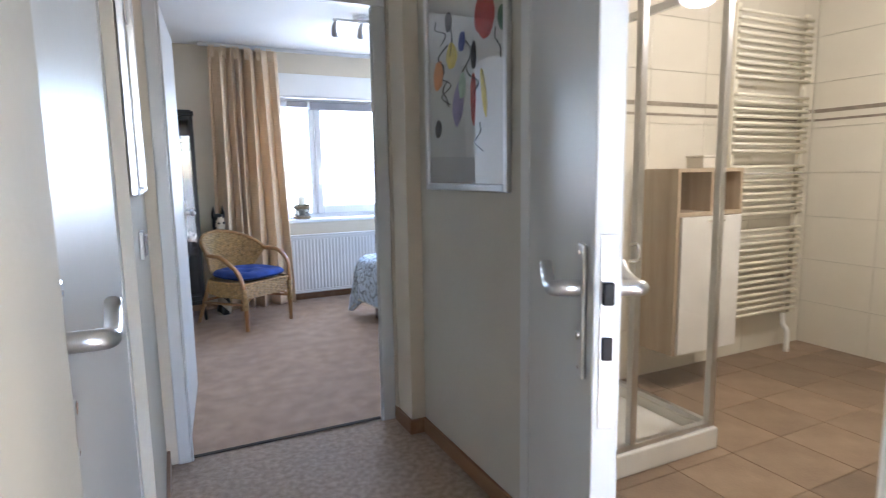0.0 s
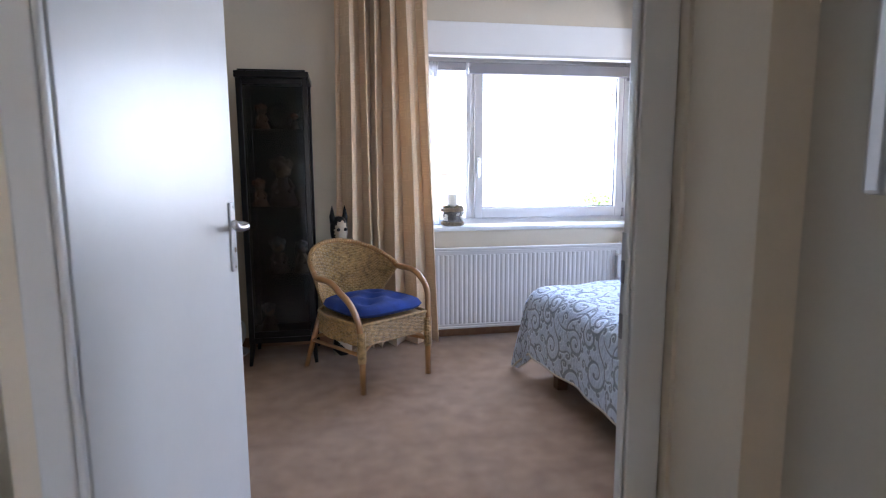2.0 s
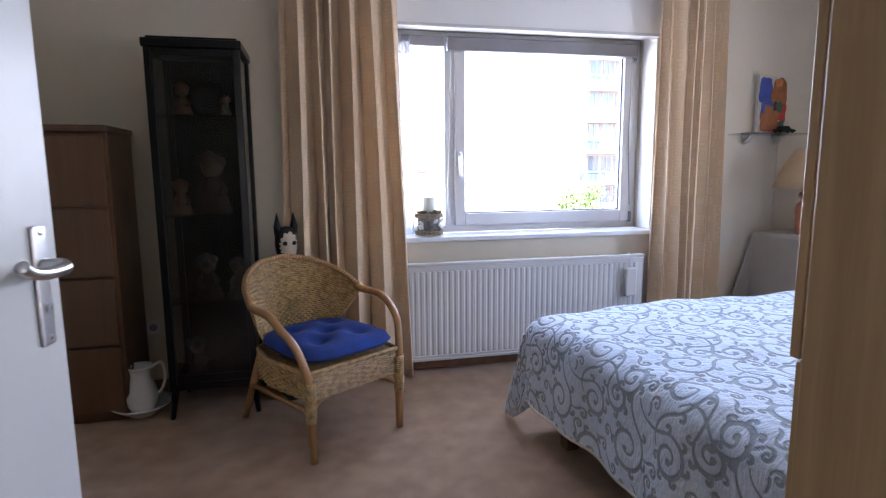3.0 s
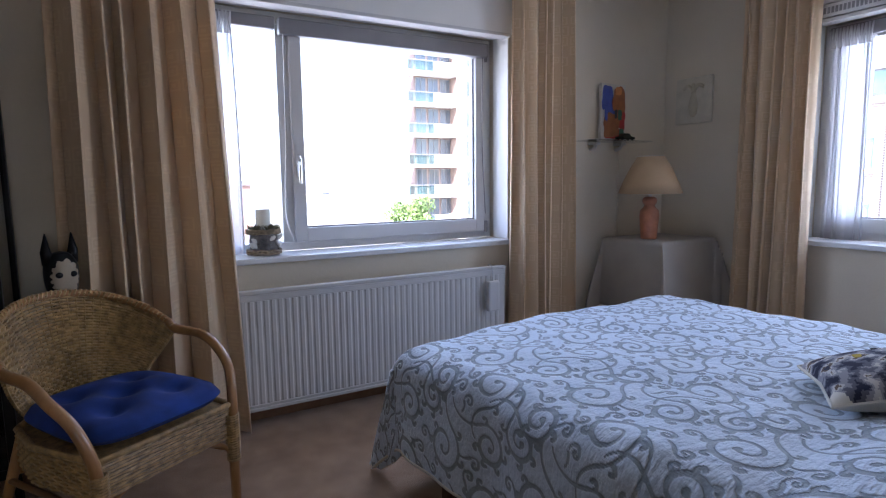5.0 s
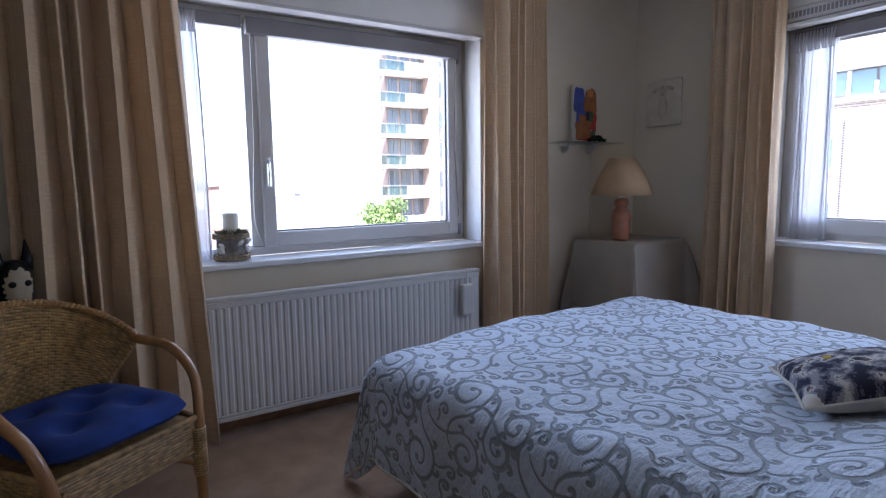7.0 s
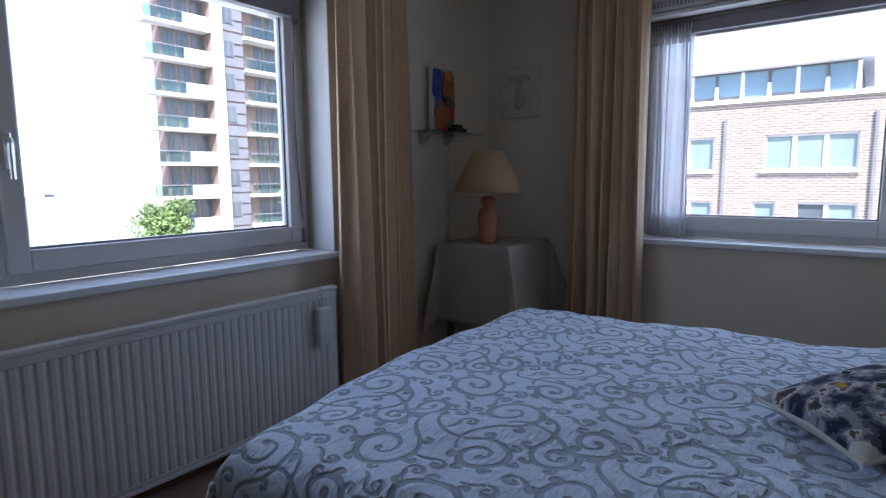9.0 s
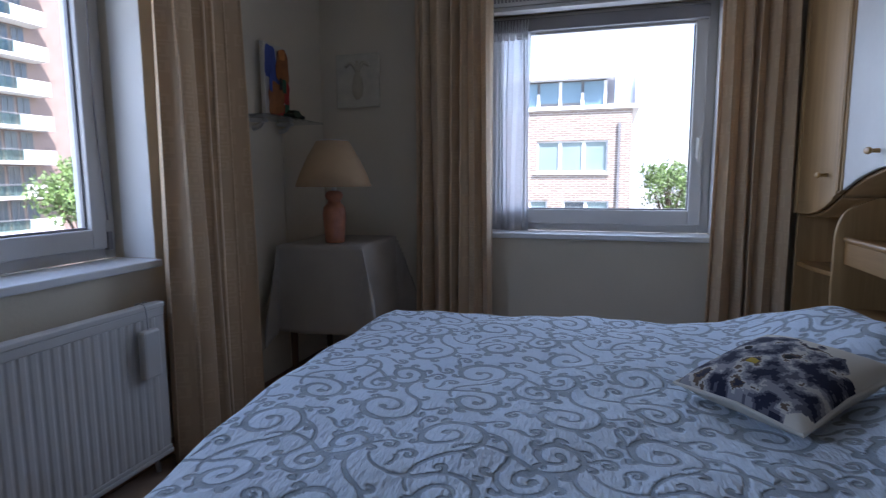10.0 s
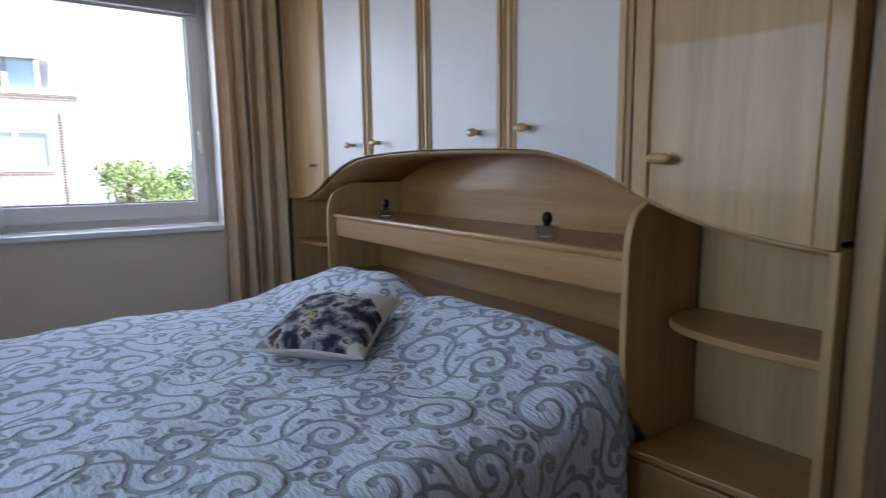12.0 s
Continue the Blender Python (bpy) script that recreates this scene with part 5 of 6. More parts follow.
for i, (nm, cx, cz, rx, rz, m) in enumerate((("blue_patch", 3.072, 1.675, 0.047, 0.078, 0), ("blue_patch", 3.105, 1.60, 0.04, 0.06, 0), ("red_patch", 3.195, 1.555, 0.034, 0.085, 2), ("red_patch", 3.12, 1.45, 0.075, 0.034, 2), ("brown_shape", 3.17, 1.665, 0.058, 0.082, 1), ("brown_shape", 3.10, 1.50, 0.072, 0.078, 1), ("green_patch", 3.175, 1.57, 0.018, 0.034, 3), ("green_patch", 3.19, 1.455, 0.022, 0.03, 3), ("orange_patch", 3.155, 1.72, 0.028, 0.026, 6), ("black_patch", 3.135, 1.575, 0.012, 0.03, 5), ("blue_patch", 3.045, 1.575, 0.014, 0.045, 0))):
    part(nm, blob(cx, cz, rx, rz, i, 5.6995 - 0.0016 * i, 30, 0.0, 0.75), ART[m], cv)
ca = thing("toy_car", (3.17, 5.635, 1.401), "small dark green toy car on the glass shelf", "toy")
part("body", slab([(-0.07, 0.008), (0.07, 0.008), (0.072, 0.022), (0.035, 0.028), (0.018, 0.045), (-0.03, 0.045), (-0.045, 0.028), (-0.072, 0.024)], "y", -0.02, 0.02, 0.003), mat("dark_green_lacquer", (0.008, 0.03, 0.02), 0.25, coat=0.5), ca)
for x in (-0.045, 0.045):
    for y in (-0.021, 0.017):
        part("wheel", slab([(x + 0.011 * math.cos(a), 0.011 + 0.011 * math.sin(a)) for a in np.linspace(0, 6.28, 13)[:-1]], "y", y, y + 0.004), BLACK, ca)

pq = thing("wall_plaque", (0, 0, 0), "square cream plaster plaque with a raised vase motif", "plaque")
part("tile", box(EAST - 0.022, EAST - 0.001, 5.37, 5.645, 1.515, 1.82, 0.008), mat("plaster", (0.60, 0.55, 0.44), 0.85, vary=0.06, scale=14, bump=0.5, grain=120), pq)
PLASTER = mat("plaster_relief", (0.52, 0.46, 0.34), 0.85, vary=0.08, scale=14, bump=0.5, grain=120)
vs = lathe([(0.012, 0), (0.03, 0.02), (0.037, 0.07), (0.028, 0.12), (0.016, 0.15), (0.022, 0.165), (0, 0.166)], 16)
v = part("vase_relief", vs, PLASTER, pq, "", True)
v.matrix_basis = pose(EAST - 0.022, 5.505, 1.56) @ Matrix.Diagonal((0.35, 1, 1, 1))
for a in (-0.9, 0.0, 0.9):
    part("leaf_relief", tube(smooth_line([(EAST - 0.025, 5.505, 1.72), (EAST - 0.027, 5.505 + 0.04 * a, 1.765), (EAST - 0.025, 5.505 + 0.085 * a, 1.775 - 0.03 * abs(a))], 4), 0.011, 7), PLASTER, pq, "", True)
ru = tagged(obj("cable_duct", box(3.228, 3.244, NORTH - 0.010, NORTH - 0.001, 0.07, 1.36, 0.002), WALL), "narrow painted cable duct on the wall", "duct")

# ---- candle jar on the sill ----
cj = thing("candle_jar", (0.895, 5.83, 0.801), "glass jar bound with rope, moss and a white candle", "candle holder")
part("glass", lathe([(0.068, 0), (0.075, 0.006), (0.078, 0.05), (0.076, 0.12), (0.07, 0.135), (0.067, 0.133), (0.072, 0.05), (0.0, 0.01)], 24), SOLIDGLASS, cj, smooth=True)
part("filling", lathe([(0.0, 0.012), (0.064, 0.013), (0.068, 0.06), (0.066, 0.122), (0.0, 0.124)], 24), mat("dried_filling", (0.30, 0.27, 0.26), 0.9, vary=0.3, scale=40, bump=0.5, grain=120), cj, "grey dried filling", True)
ROPE = mat("jute_rope", (0.30, 0.23, 0.15), 0.95, vary=0.25, scale=80, bump=0.6, grain=500)
for z, r in ((0.012, 0.079), (0.024, 0.080), (0.112, 0.080), (0.124, 0.079)):
    part("rope", tube([(r * math.cos(a), r * math.sin(a), z + 0.002 * math.sin(9 * a)) for a in np.linspace(0, 6.283, 33)[:-1]], 0.007, 6, closed=True), ROPE, cj)
rnd = random.Random(4)
for i in range(9):
    a = rnd.uniform(3.3, 6.1)
    sh = bmesh.new()
    bmesh.ops.create_icosphere(sh, subdivisions=1, radius=1, matrix=Matrix.Translation((0.079 * math.cos(a), 0.079 * math.sin(a), rnd.uniform(0.05, 0.1))) @ Matrix.Rotation(rnd.uniform(0, 3), 4, "Y") @ Matrix.Diagonal((0.02, 0.008, 0.011, 1)))
    part("shell", sh, WHITE, cj)
moss = bmesh.new()
for i in range(220):
    a, r = rnd.uniform(0, 6.28), rnd.uniform(0.03, 0.076)
    p = Vector((r * math.cos(a), r * math.sin(a), 0.128))
    tube([p, p + Vector((rnd.uniform(-0.015, 0.015), rnd.uniform(-0.015, 0.015), rnd.uniform(0.008, 0.026)))], [0.003, 0.0012], 4, moss)
part("moss", moss, mat("dry_moss", (0.13, 0.12, 0.06), 1.0, vary=0.3, scale=60), cj, "dry green moss")
part("candle", lathe([(0.034, 0.11), (0.036, 0.12), (0.036, 0.222), (0.03, 0.228), (0.0, 0.222)], 24), mat("candle_wax", (0.68, 0.68, 0.60), 0.5, vary=0.03), cj, "thick pale candle", True)


# ---- doors ----
def door_leaf(name, width, label, lever_in):
    """A flush leaf: hinged at the origin, running along x, 40 mm thick in y; lever_in: the handle's height."""
    d = thing(name, (0, 0, 0), label, "door")
    tagged(d, kind="structure")
    part("leaf", box(0, width, -0.02, 0.02, 0.008, 1.985, 0.003), PAINT, d)
    hx = width - 0.062
    for sy in (-1, 1):
        h = part("door_handle", box(hx - 0.02, hx + 0.02, sy * 0.0205 - (0.008 if sy < 0 else 0), sy * 0.0205 + (0.008 if sy > 0 else 0), lever_in - 0.142, lever_in + 0.070, 0.0038), STEEL, d, "long brushed aluminium handle plate")
        part("lever", tube(smooth_line([(hx, sy * 0.026, lever_in), (hx, sy * 0.058, lever_in), (hx - 0.02, sy * 0.07, lever_in - 0.003), (hx - 0.07, sy * 0.068, lever_in - 0.002), (hx - 0.108, sy * 0.066, lever_in + 0.006), (hx - 0.126, sy * 0.065, lever_in + 0.018)], 6), [0.0125] * 12 + [0.011] * 19, 12), STEEL, h, "curved lever", True)
        part("cylinder", lathe([(0.008, 0), (0.008, 0.011), (0.0, 0.0115)], 14), CHROME, h).matrix_basis = pose(hx, sy * 0.021, lever_in - 0.075, -90 * sy, 0, 0)
        for z in (0.056, -0.128):
            part("screw", lathe([(0.004, 0), (0.004, 0.0095), (0.0, 0.01)], 10), CHROME, h).matrix_basis = pose(hx, sy * 0.021, lever_in + z, -90 * sy, 0, 0)
    lock = part("lock_plate", box(width + 0.0002, width + 0.0025, -0.011, 0.011, lever_in - 0.2, lever_in + 0.09, 0.001), STEEL, d, "steel lock plate on the door's edge")
    part("latch", boxes((width + 0.0026, width + 0.011, -0.008, 0.008, lever_in - 0.012, lever_in + 0.022), (width + 0.0026, width + 0.006, -0.008, 0.008, lever_in - 0.095, lever_in - 0.06), bevel=0.002), BLACK, lock)
    return d


def door_frame(name, a, b, y0, y1, label, axis, wide=0.062, far=0.05):
    """Jambs and head round an opening from a to b, as deep as y0 to y1."""
    f = thing(name, (0, 0, 0), label, "door frame")
    tagged(f, kind="structure")
    rows = [("jamb", (a, a + wide, y0, y1, 0.001, 2.0)), ("jamb", (b - far, b, y0, y1, 0.001, 2.0)), ("head", (a, b, y0, y1, 2.0015, 2.04)), ("stop", (a + wide + 0.001, a + wide + 0.011, y0 + 0.002, y0 + 0.017, 0.001, 1.985)), ("stop", (b - far - 0.008, b - far - 0.001, y0 + 0.002, y0 + 0.017, 0.001, 1.985))]
    for nm, (x0, x1, p, q, z0, z1) in rows:
        part(nm, box(x0, x1, p, q, z0, z1, 0.004) if axis == "x" else box(p, q, x0, x1, z0, z1, 0.004), PAINT, f)
    return f


door_frame("door_frame_1", -0.336, 0.668, 2.699, 2.739, "white painted frame of the bedroom doorway", "x", 0.05, 0.066)
d1 = door_leaf("door_1", 0.93, "white flush bedroom door standing open with aluminium handle", 1.035)
d1.matrix_basis = pose(-0.310, 2.76, 0, 0, 0, 85.5)
door_frame("door_frame_2", 0.722, 1.771, -0.53, -0.4085, "white painted frame of a closed hall door", "y", 0.072)
d2 = door_leaf("door_2", 0.92, "white glossy flush hall door, closed, with aluminium handle", 1.055)
d2.matrix_basis = pose(-0.431, 1.718, 0, 0, 0, -90)
door_frame("door_frame_3", 0.541, 1.679, 0.738, 0.862, "white painted frame of the bathroom doorway", "y")
d3 = door_leaf("door_3", 0.945, "white flush bathroom door standing open into the hall", 1.055)
d3.matrix_basis = pose(0.728, 1.575, 0, 0, 0, -119)
strike = part("strike_plate", boxes((0.5995, 0.6015, 2.719, 2.737, 0.86, 1.09), bevel=0.0008), STEEL, bpy.data.objects["door_frame_1"], "steel strike plate")
part("keeper", boxes((0.5975, 0.5993, 2.723, 2.733, 0.90, 0.945), (0.5975, 0.5993, 2.723, 2.733, 1.0, 1.04)), GREYRAIL, strike)
structure("hall_baseboard", boxes((0.735, 0.749, 1.70, 2.494, 0.0, 0.07), (0.6645, 0.749, 2.495, 2.5085, 0.0, 0.07), (0.6645, 0.6775, 2.509, 2.708, 0.0, 0.07), (-0.379, -0.365, 1.78, 2.708, 0.0, 0.07), bevel=0.002), SKIRT, "brown wooden skirting along the hall walls", "baseboard")

# ---- hall pictures and switch ----
ART_PAPER = mat("art_paper", (0.56, 0.56, 0.52), 0.25, vary=0.03, bump=0.05, coat=1.0)
pf = thing("framed_print", (0, 0, 0), "abstract print with coloured blots in a silver frame", "picture")
PY0, PY1, PZ0, PZ1 = 1.742, 2.405, 1.166, 2.02
X0 = 0.749
part("frame", boxes((X0 - 0.022, X0, PY0, PY0 + 0.028, PZ0, PZ1), (X0 - 0.022, X0, PY1 - 0.028, PY1, PZ0, PZ1), (X0 - 0.022, X0, PY0 + 0.028, PY1 - 0.028, PZ0, PZ0 + 0.028), (X0 - 0.022, X0, PY0 + 0.028, PY1 - 0.028, PZ1 - 0.028, PZ1), bevel=0.006), STEEL, pf, "bevelled silver frame")
part("paper", box(X0 - 0.008, X0 - 0.004, PY0 + 0.029, PY1 - 0.029, PZ0 + 0.029, PZ1 - 0.029), ART_PAPER, pf)
marks = [("orange_blot", 0.12, 0.50, 0.045, 0.06, 6), ("red_blot", 0.50, 0.66, 0.07, 0.085, 2), ("yellow_blot", 0.24, 0.56, 0.05, 0.05, 4), ("violet_blot", 0.295, 0.36, 0.045, 0.085, 7), ("red_stroke", 0.415, 0.37, 0.02, 0.105, 2), ("yellow_stroke", 0.49, 0.385, 0.017, 0.095, 4), ("black_spot", 0.115, 0.27, 0.03, 0.035, 5), ("mint_blot", 0.33, 0.43, 0.03, 0.05, 8), ("black_blot", 0.22, 0.70, 0.03, 0.04, 5), ("blue_blot", 0.33, 0.60, 0.025, 0.04, 0), ("black_blot", 0.42, 0.53, 0.02, 0.05, 5), ("green_blot", 0.62, 0.62, 0.03, 0.04, 3)]
for i, (nm, u, z, ru, rz, m) in enumerate(marks):
    ob = part(nm, blob(0, 0, ru, rz, 40 + i, 0, turn=0.2 * (i % 3 - 1)), ART[m], pf)
    ob.matrix_basis = pose(X0 - 0.0082 - 0.00016 * i, PY1 - u, PZ0 + z * 0.93, 0, 0, -90)
rnd = random.Random(12)
for i in range(9):
    y, z = PY1 - rnd.uniform(0.12, 0.6), PZ0 + rnd.uniform(0.12, 0.62)
    p = [(X0 - 0.0095, y + rnd.uniform(-0.05, 0.05), z + k * 0.035) for k in range(4)]
    part("ink_line", tube(smooth_line(p, 5), 0.0022, 5), ART[5], pf)
part("picture_glass", box(X0 - 0.014, X0 - 0.0125, PY0 + 0.03, PY1 - 0.03, PZ0 + 0.03, PZ1 - 0.03), GLASS, pf)

mf = thing("glazed_picture", (0, 0, 0), "pale picture behind glass in a thin steel frame", "picture")
MY0, MY1, MZ0, MZ1, MX = 1.822, 2.475, 1.188, 2.02, -0.379
part("frame", boxes((MX, MX + 0.02, MY0, MY0 + 0.014, MZ0, MZ1), (MX, MX + 0.02, MY1 - 0.014, MY1, MZ0, MZ1), (MX, MX + 0.02, MY0 + 0.014, MY1 - 0.014, MZ0, MZ0 + 0.014), (MX, MX + 0.02, MY0 + 0.014, MY1 - 0.014, MZ1 - 0.014, MZ1), bevel=0.003), STEEL, mf, "thin steel frame")
part("sheet", box(MX + 0.003, MX + 0.008, MY0 + 0.015, MY1 - 0.015, MZ0 + 0.015, MZ1 - 0.015), mat("print_pale_blue", (0.38, 0.42, 0.44), 0.12, second=(0.30, 0.30, 0.34), scale=5, bump=0.03, coat=1.0), mf)
DKRED = mat("print_dark_red", (0.14, 0.035, 0.035), 0.3, vary=0.2, scale=10, coat=0.8)
ob = part("dark_shape", blob(0, 0, 0.27, 0.09, 77, 0), DKRED, mf)
ob.matrix_basis = pose(MX + 0.0082, 2.17, 1.80, 0, 0, 90)
sw = thing("light_switch", (-0.379, 2.045, 1.035), "white rocker light switch plate", "switch")
part("plate", box(0.0, 0.012, -0.041, 0.041, -0.041, 0.041, 0.004), WHITE, sw)
rk = part("rocker", box(0.0122, 0.02, -0.03, 0.03, -0.03, 0.03, 0.003), GREYRAIL, sw, "greyish rocker")
cl = thing("ceiling_lamp", (1.1, 4.35, TOP), "small ceiling spot bar with angled heads, unlit", "lamp")
part("plate", lathe([(0.06, -0.025), (0.065, -0.02), (0.065, -0.001), (0.0, -0.001)], 20), STEEL, cl)
part("bar", box(-0.22, 0.22, -0.012, 0.012, -0.045, -0.026, 0.003), STEEL, cl)
for x in (-0.2, 0.0, 0.2):
    part("spot", tube([(x, 0, -0.046), (x, 0.03, -0.075), (x + 0.02, 0.08, -0.12)], [0.012, 0.022, 0.034], 12), STEEL, cl)

# ---- bathroom ----
BXE, BYN, BYS = 3.72, 2.58, -0.30
TILE = mat("ivory_wall_tile", (0.66, 0.62, 0.52), 0.18, vary=0.03, scale=2, bump=0.03, coat=0.4)
JOINT = mat("tile_joint", (0.59, 0.55, 0.46), 0.9, vary=0.05)
FLOORTILE = mat("brown_floor_tile", (0.27, 0.195, 0.13), 0.45, second=(0.19, 0.13, 0.085), scale=5, bump=0.25, grain=90)
oi = FLOORTILE.node_tree.nodes.new("ShaderNodeObjectInfo")
hs = FLOORTILE.node_tree.nodes.new("ShaderNodeHueSaturation")
fb = FLOORTILE.node_tree.nodes["Principled BSDF"]
src = fb.inputs["Base Color"].links[0].from_socket
FLOORTILE.node_tree.links.new(src, hs.inputs["Color"])
FLOORTILE.node_tree.links.new(math_node(FLOORTILE.node_tree, "MULTIPLY_ADD", oi.outputs["Random"], 0.5, 0.75), hs.inputs["Value"])
FLOORTILE.node_tree.links.new(hs.outputs[0], fb.inputs["Base Color"])
bath_floor = structure("bathroom_floor", box(0.85, BXE, BYS, BYN, -0.02, -0.006), JOINT, "brown tiled bathroom floor", "floor")
bath_n = structure("bathroom_wall_north", box(0.85, BXE, BYN, 2.679, 0, TOP), JOINT, "ivory tiled bathroom wall with a grey border", "wall")
bath_e = structure("bathroom_wall_east", box(BXE, BXE + 0.1, BYS - 0.1, 2.599, 0, TOP), JOINT, "ivory tiled bathroom wall with a grey border", "wall")
structure("bathroom_wall_south", box(0.85, BXE, BYS - 0.1, BYS, 0, TOP), TILE, "plain ivory bathroom wall", "wall")
BORDER = mat("grey_border_tile", (0.26, 0.22, 0.17), 0.35, vary=0.15, scale=20)
structure("tile_border_north", boxes((0.852, BXE - 0.02, BYN - 0.011, BYN - 0.0075, 1.545, 1.56), (0.852, BXE - 0.02, BYN - 0.011, BYN - 0.0075, 1.60, 1.625)), BORDER, "grey decorative border in the tiling", "trim")
structure("tile_border_east", boxes((BXE - 0.011, BXE - 0.0075, BYS, BYN - 0.02, 1.545, 1.56), (BXE - 0.011, BXE - 0.0075, BYS, BYN - 0.02, 1.60, 1.625)), BORDER, "grey decorative border in the tiling", "trim")

tray = thing("shower_tray", (0, 0, 0), "square white shower tray with a raised rim", "shower tray")
TX, TY = 1.83, 1.74
part("tray", boxes((0.86, TX, TY, TY + 0.05, 0.001, 0.10), (TX - 0.05, TX, TY + 0.05, BYN - 0.01, 0.001, 0.10), (0.86, TX - 0.05, TY + 0.05, BYN - 0.01, 0.001, 0.055), bevel=0.008), WHITE, tray)
sh = thing("shower_enclosure", (0, 0, 0), "chrome framed glass shower corner", "shower")
for x, y in ((TX - 0.03, TY + 0.03), (1.34, TY + 0.03), (0.88, TY + 0.03), (TX - 0.03, BYN - 0.04)):
    part("post", box(x - 0.016, x + 0.016, y - 0.016, y + 0.016, 0.101, 2.0, 0.004), STEEL, sh)
part("bottom_rail", boxes((0.897, TX - 0.047, TY + 0.015, TY + 0.045, 0.101, 0.125), (TX - 0.045, TX - 0.015, TY + 0.047, BYN - 0.057, 0.101, 0.125), bevel=0.003), STEEL, sh)
part("top_rail", boxes((0.897, TX - 0.047, TY + 0.015, TY + 0.045, 1.955, 1.99), (TX - 0.045, TX - 0.015, TY + 0.047, BYN - 0.057, 1.955, 1.99), bevel=0.003), STEEL, sh)
for b in ((0.898, 1.322, TY + 0.028, TY + 0.032), (1.358, TX - 0.048, TY + 0.028, TY + 0.032), (TX - 0.032, TX - 0.028, TY + 0.048, BYN - 0.058)):
    g = part("pane", box(*b, 0.126, 1.954), GLASS, sh)
    g.visible_shadow = False
part("pull", tube(smooth_line([(1.30, TY + 0.02, 0.95), (1.30, TY - 0.02, 0.955), (1.30, TY - 0.025, 0.90), (1.30, TY + 0.02, 0.885)], 5), 0.007, 8), CHROME, sh)

bc = thing("bathroom_cabinet", (0, 0, 0), "white bathroom cabinet with wood niches hung on the wall", "cabinet")
CABWOOD = wood("pale_cabinet_wood", (0.50, 0.40, 0.28), "Z")
for panel in ((2.12, 2.14, 2.27, BYN - 0.012, 0.22, 1.24), (2.61, 2.63, 2.27, BYN - 0.012, 0.22, 1.24), (2.14, 2.61, 2.27, BYN - 0.012, 1.22, 1.24), (2.14, 2.61, 2.27, BYN - 0.012, 0.22, 0.24), (2.14, 2.61, 2.27, BYN - 0.012, 0.985, 1.005), (2.37, 2.39, 2.27, BYN - 0.012, 1.006, 1.219), (2.14, 2.61, BYN - 0.022, BYN - 0.013, 0.24, 1.22)):
    part("board", box(*panel), CABWOOD, bc)
part("niche_back", box(2.391, 2.609, BYN - 0.03, BYN - 0.0225, 1.006, 1.219), wood("orange_wood", (0.45, 0.20, 0.06), "X"), bc)
for a, b, hx in ((2.142, 2.377, 2.345), (2.383, 2.608, 2.415)):
    d = part("door", box(a, b, 2.252, 2.269, 0.225, 0.982, 0.003), WHITE, bc, "white cabinet door")
    part("handle", tube([(hx - 0.03, 2.235, 0.955), (hx + 0.03, 2.235, 0.955)], 0.005, 8), CHROME, d)
    part("handle_foot", boxes((hx - 0.025, hx - 0.019, 2.236, 2.2515, 0.952, 0.958), (hx + 0.019, hx + 0.025, 2.236, 2.2515, 0.952, 0.958)), CHROME, d)
bk = thing("basket", (0, 0, 0), "small cream box on top of the bathroom cabinet", "box")
part("box", box(2.40, 2.56, 2.35, 2.47, 1.241, 1.30, 0.006), CREAM, bk)
part("lid", box(2.397, 2.563, 2.347, 2.473, 1.301, 1.312, 0.003), CREAM, bk)

tr = thing("towel_radiator", (0, 0, 0), "tall ivory ladder towel radiator with many bars", "radiator")
IVORY = mat("ivory_enamel", (0.70, 0.66, 0.54), 0.3, vary=0.03)
for x in (2.80, 3.46):
    part("upright", box(x - 0.018, x + 0.018, 2.475, 2.505, 0.26, 2.20, 0.006), IVORY, tr)
bar = tube([(2.785, 2.462, 0), (3.475, 2.462, 0)], 0.0115, 8)
first = part("bar", bar, IVORY, tr, "", True)
zs = [0.30 + i * 0.042 for i in range(14)] + [0.95 + i * 0.042 for i in range(8)] + [1.34 + i * 0.042 for i in range(9)] + [1.78 + i * 0.042 for i in range(10)]
first.matrix_basis = pose(0, 0, zs[0])
for z in zs[1:]:
    shared("bar", first.data, tr, pose(0, 0, z))
for bx, bz in ((2.82, 0.5), (3.41, 0.5), (2.82, 1.9), (3.41, 1.9)):
    part("bracket", box(bx, bx + 0.03, 2.506, BYN - 0.009, bz, bz + 0.03), IVORY, tr)
part("valve", tube(smooth_line([(3.40, 2.49, 0.26), (3.40, 2.48, 0.18), (3.40, 2.45, 0.14), (3.40, 2.45, 0.001)], 5), 0.018, 10), WHITE, tr, "white thermostatic valve", True)
part("towel_bar", tube([(2.77, 2.43, 1.20), (3.50, 2.43, 1.20)], 0.008, 8), CHROME, tr)
part("towel_bar_arm", boxes((2.81, 2.82, 2.431, 2.474, 1.195, 1.205), (3.45, 3.46, 2.431, 2.474, 1.195, 1.205)), CHROME, tr)
# fixture added to go with the assumed lamp; never in view
bl = thing("bathroom_ceiling_light", (2.3, 1.2, TOP), "unseen round bathroom ceiling light, added above the assumed lamp", "lamp")
part("base", lathe([(0.13, -0.03), (0.135, -0.02), (0.135, -0.001), (0.0, -0.001)], 24), WHITE, bl)

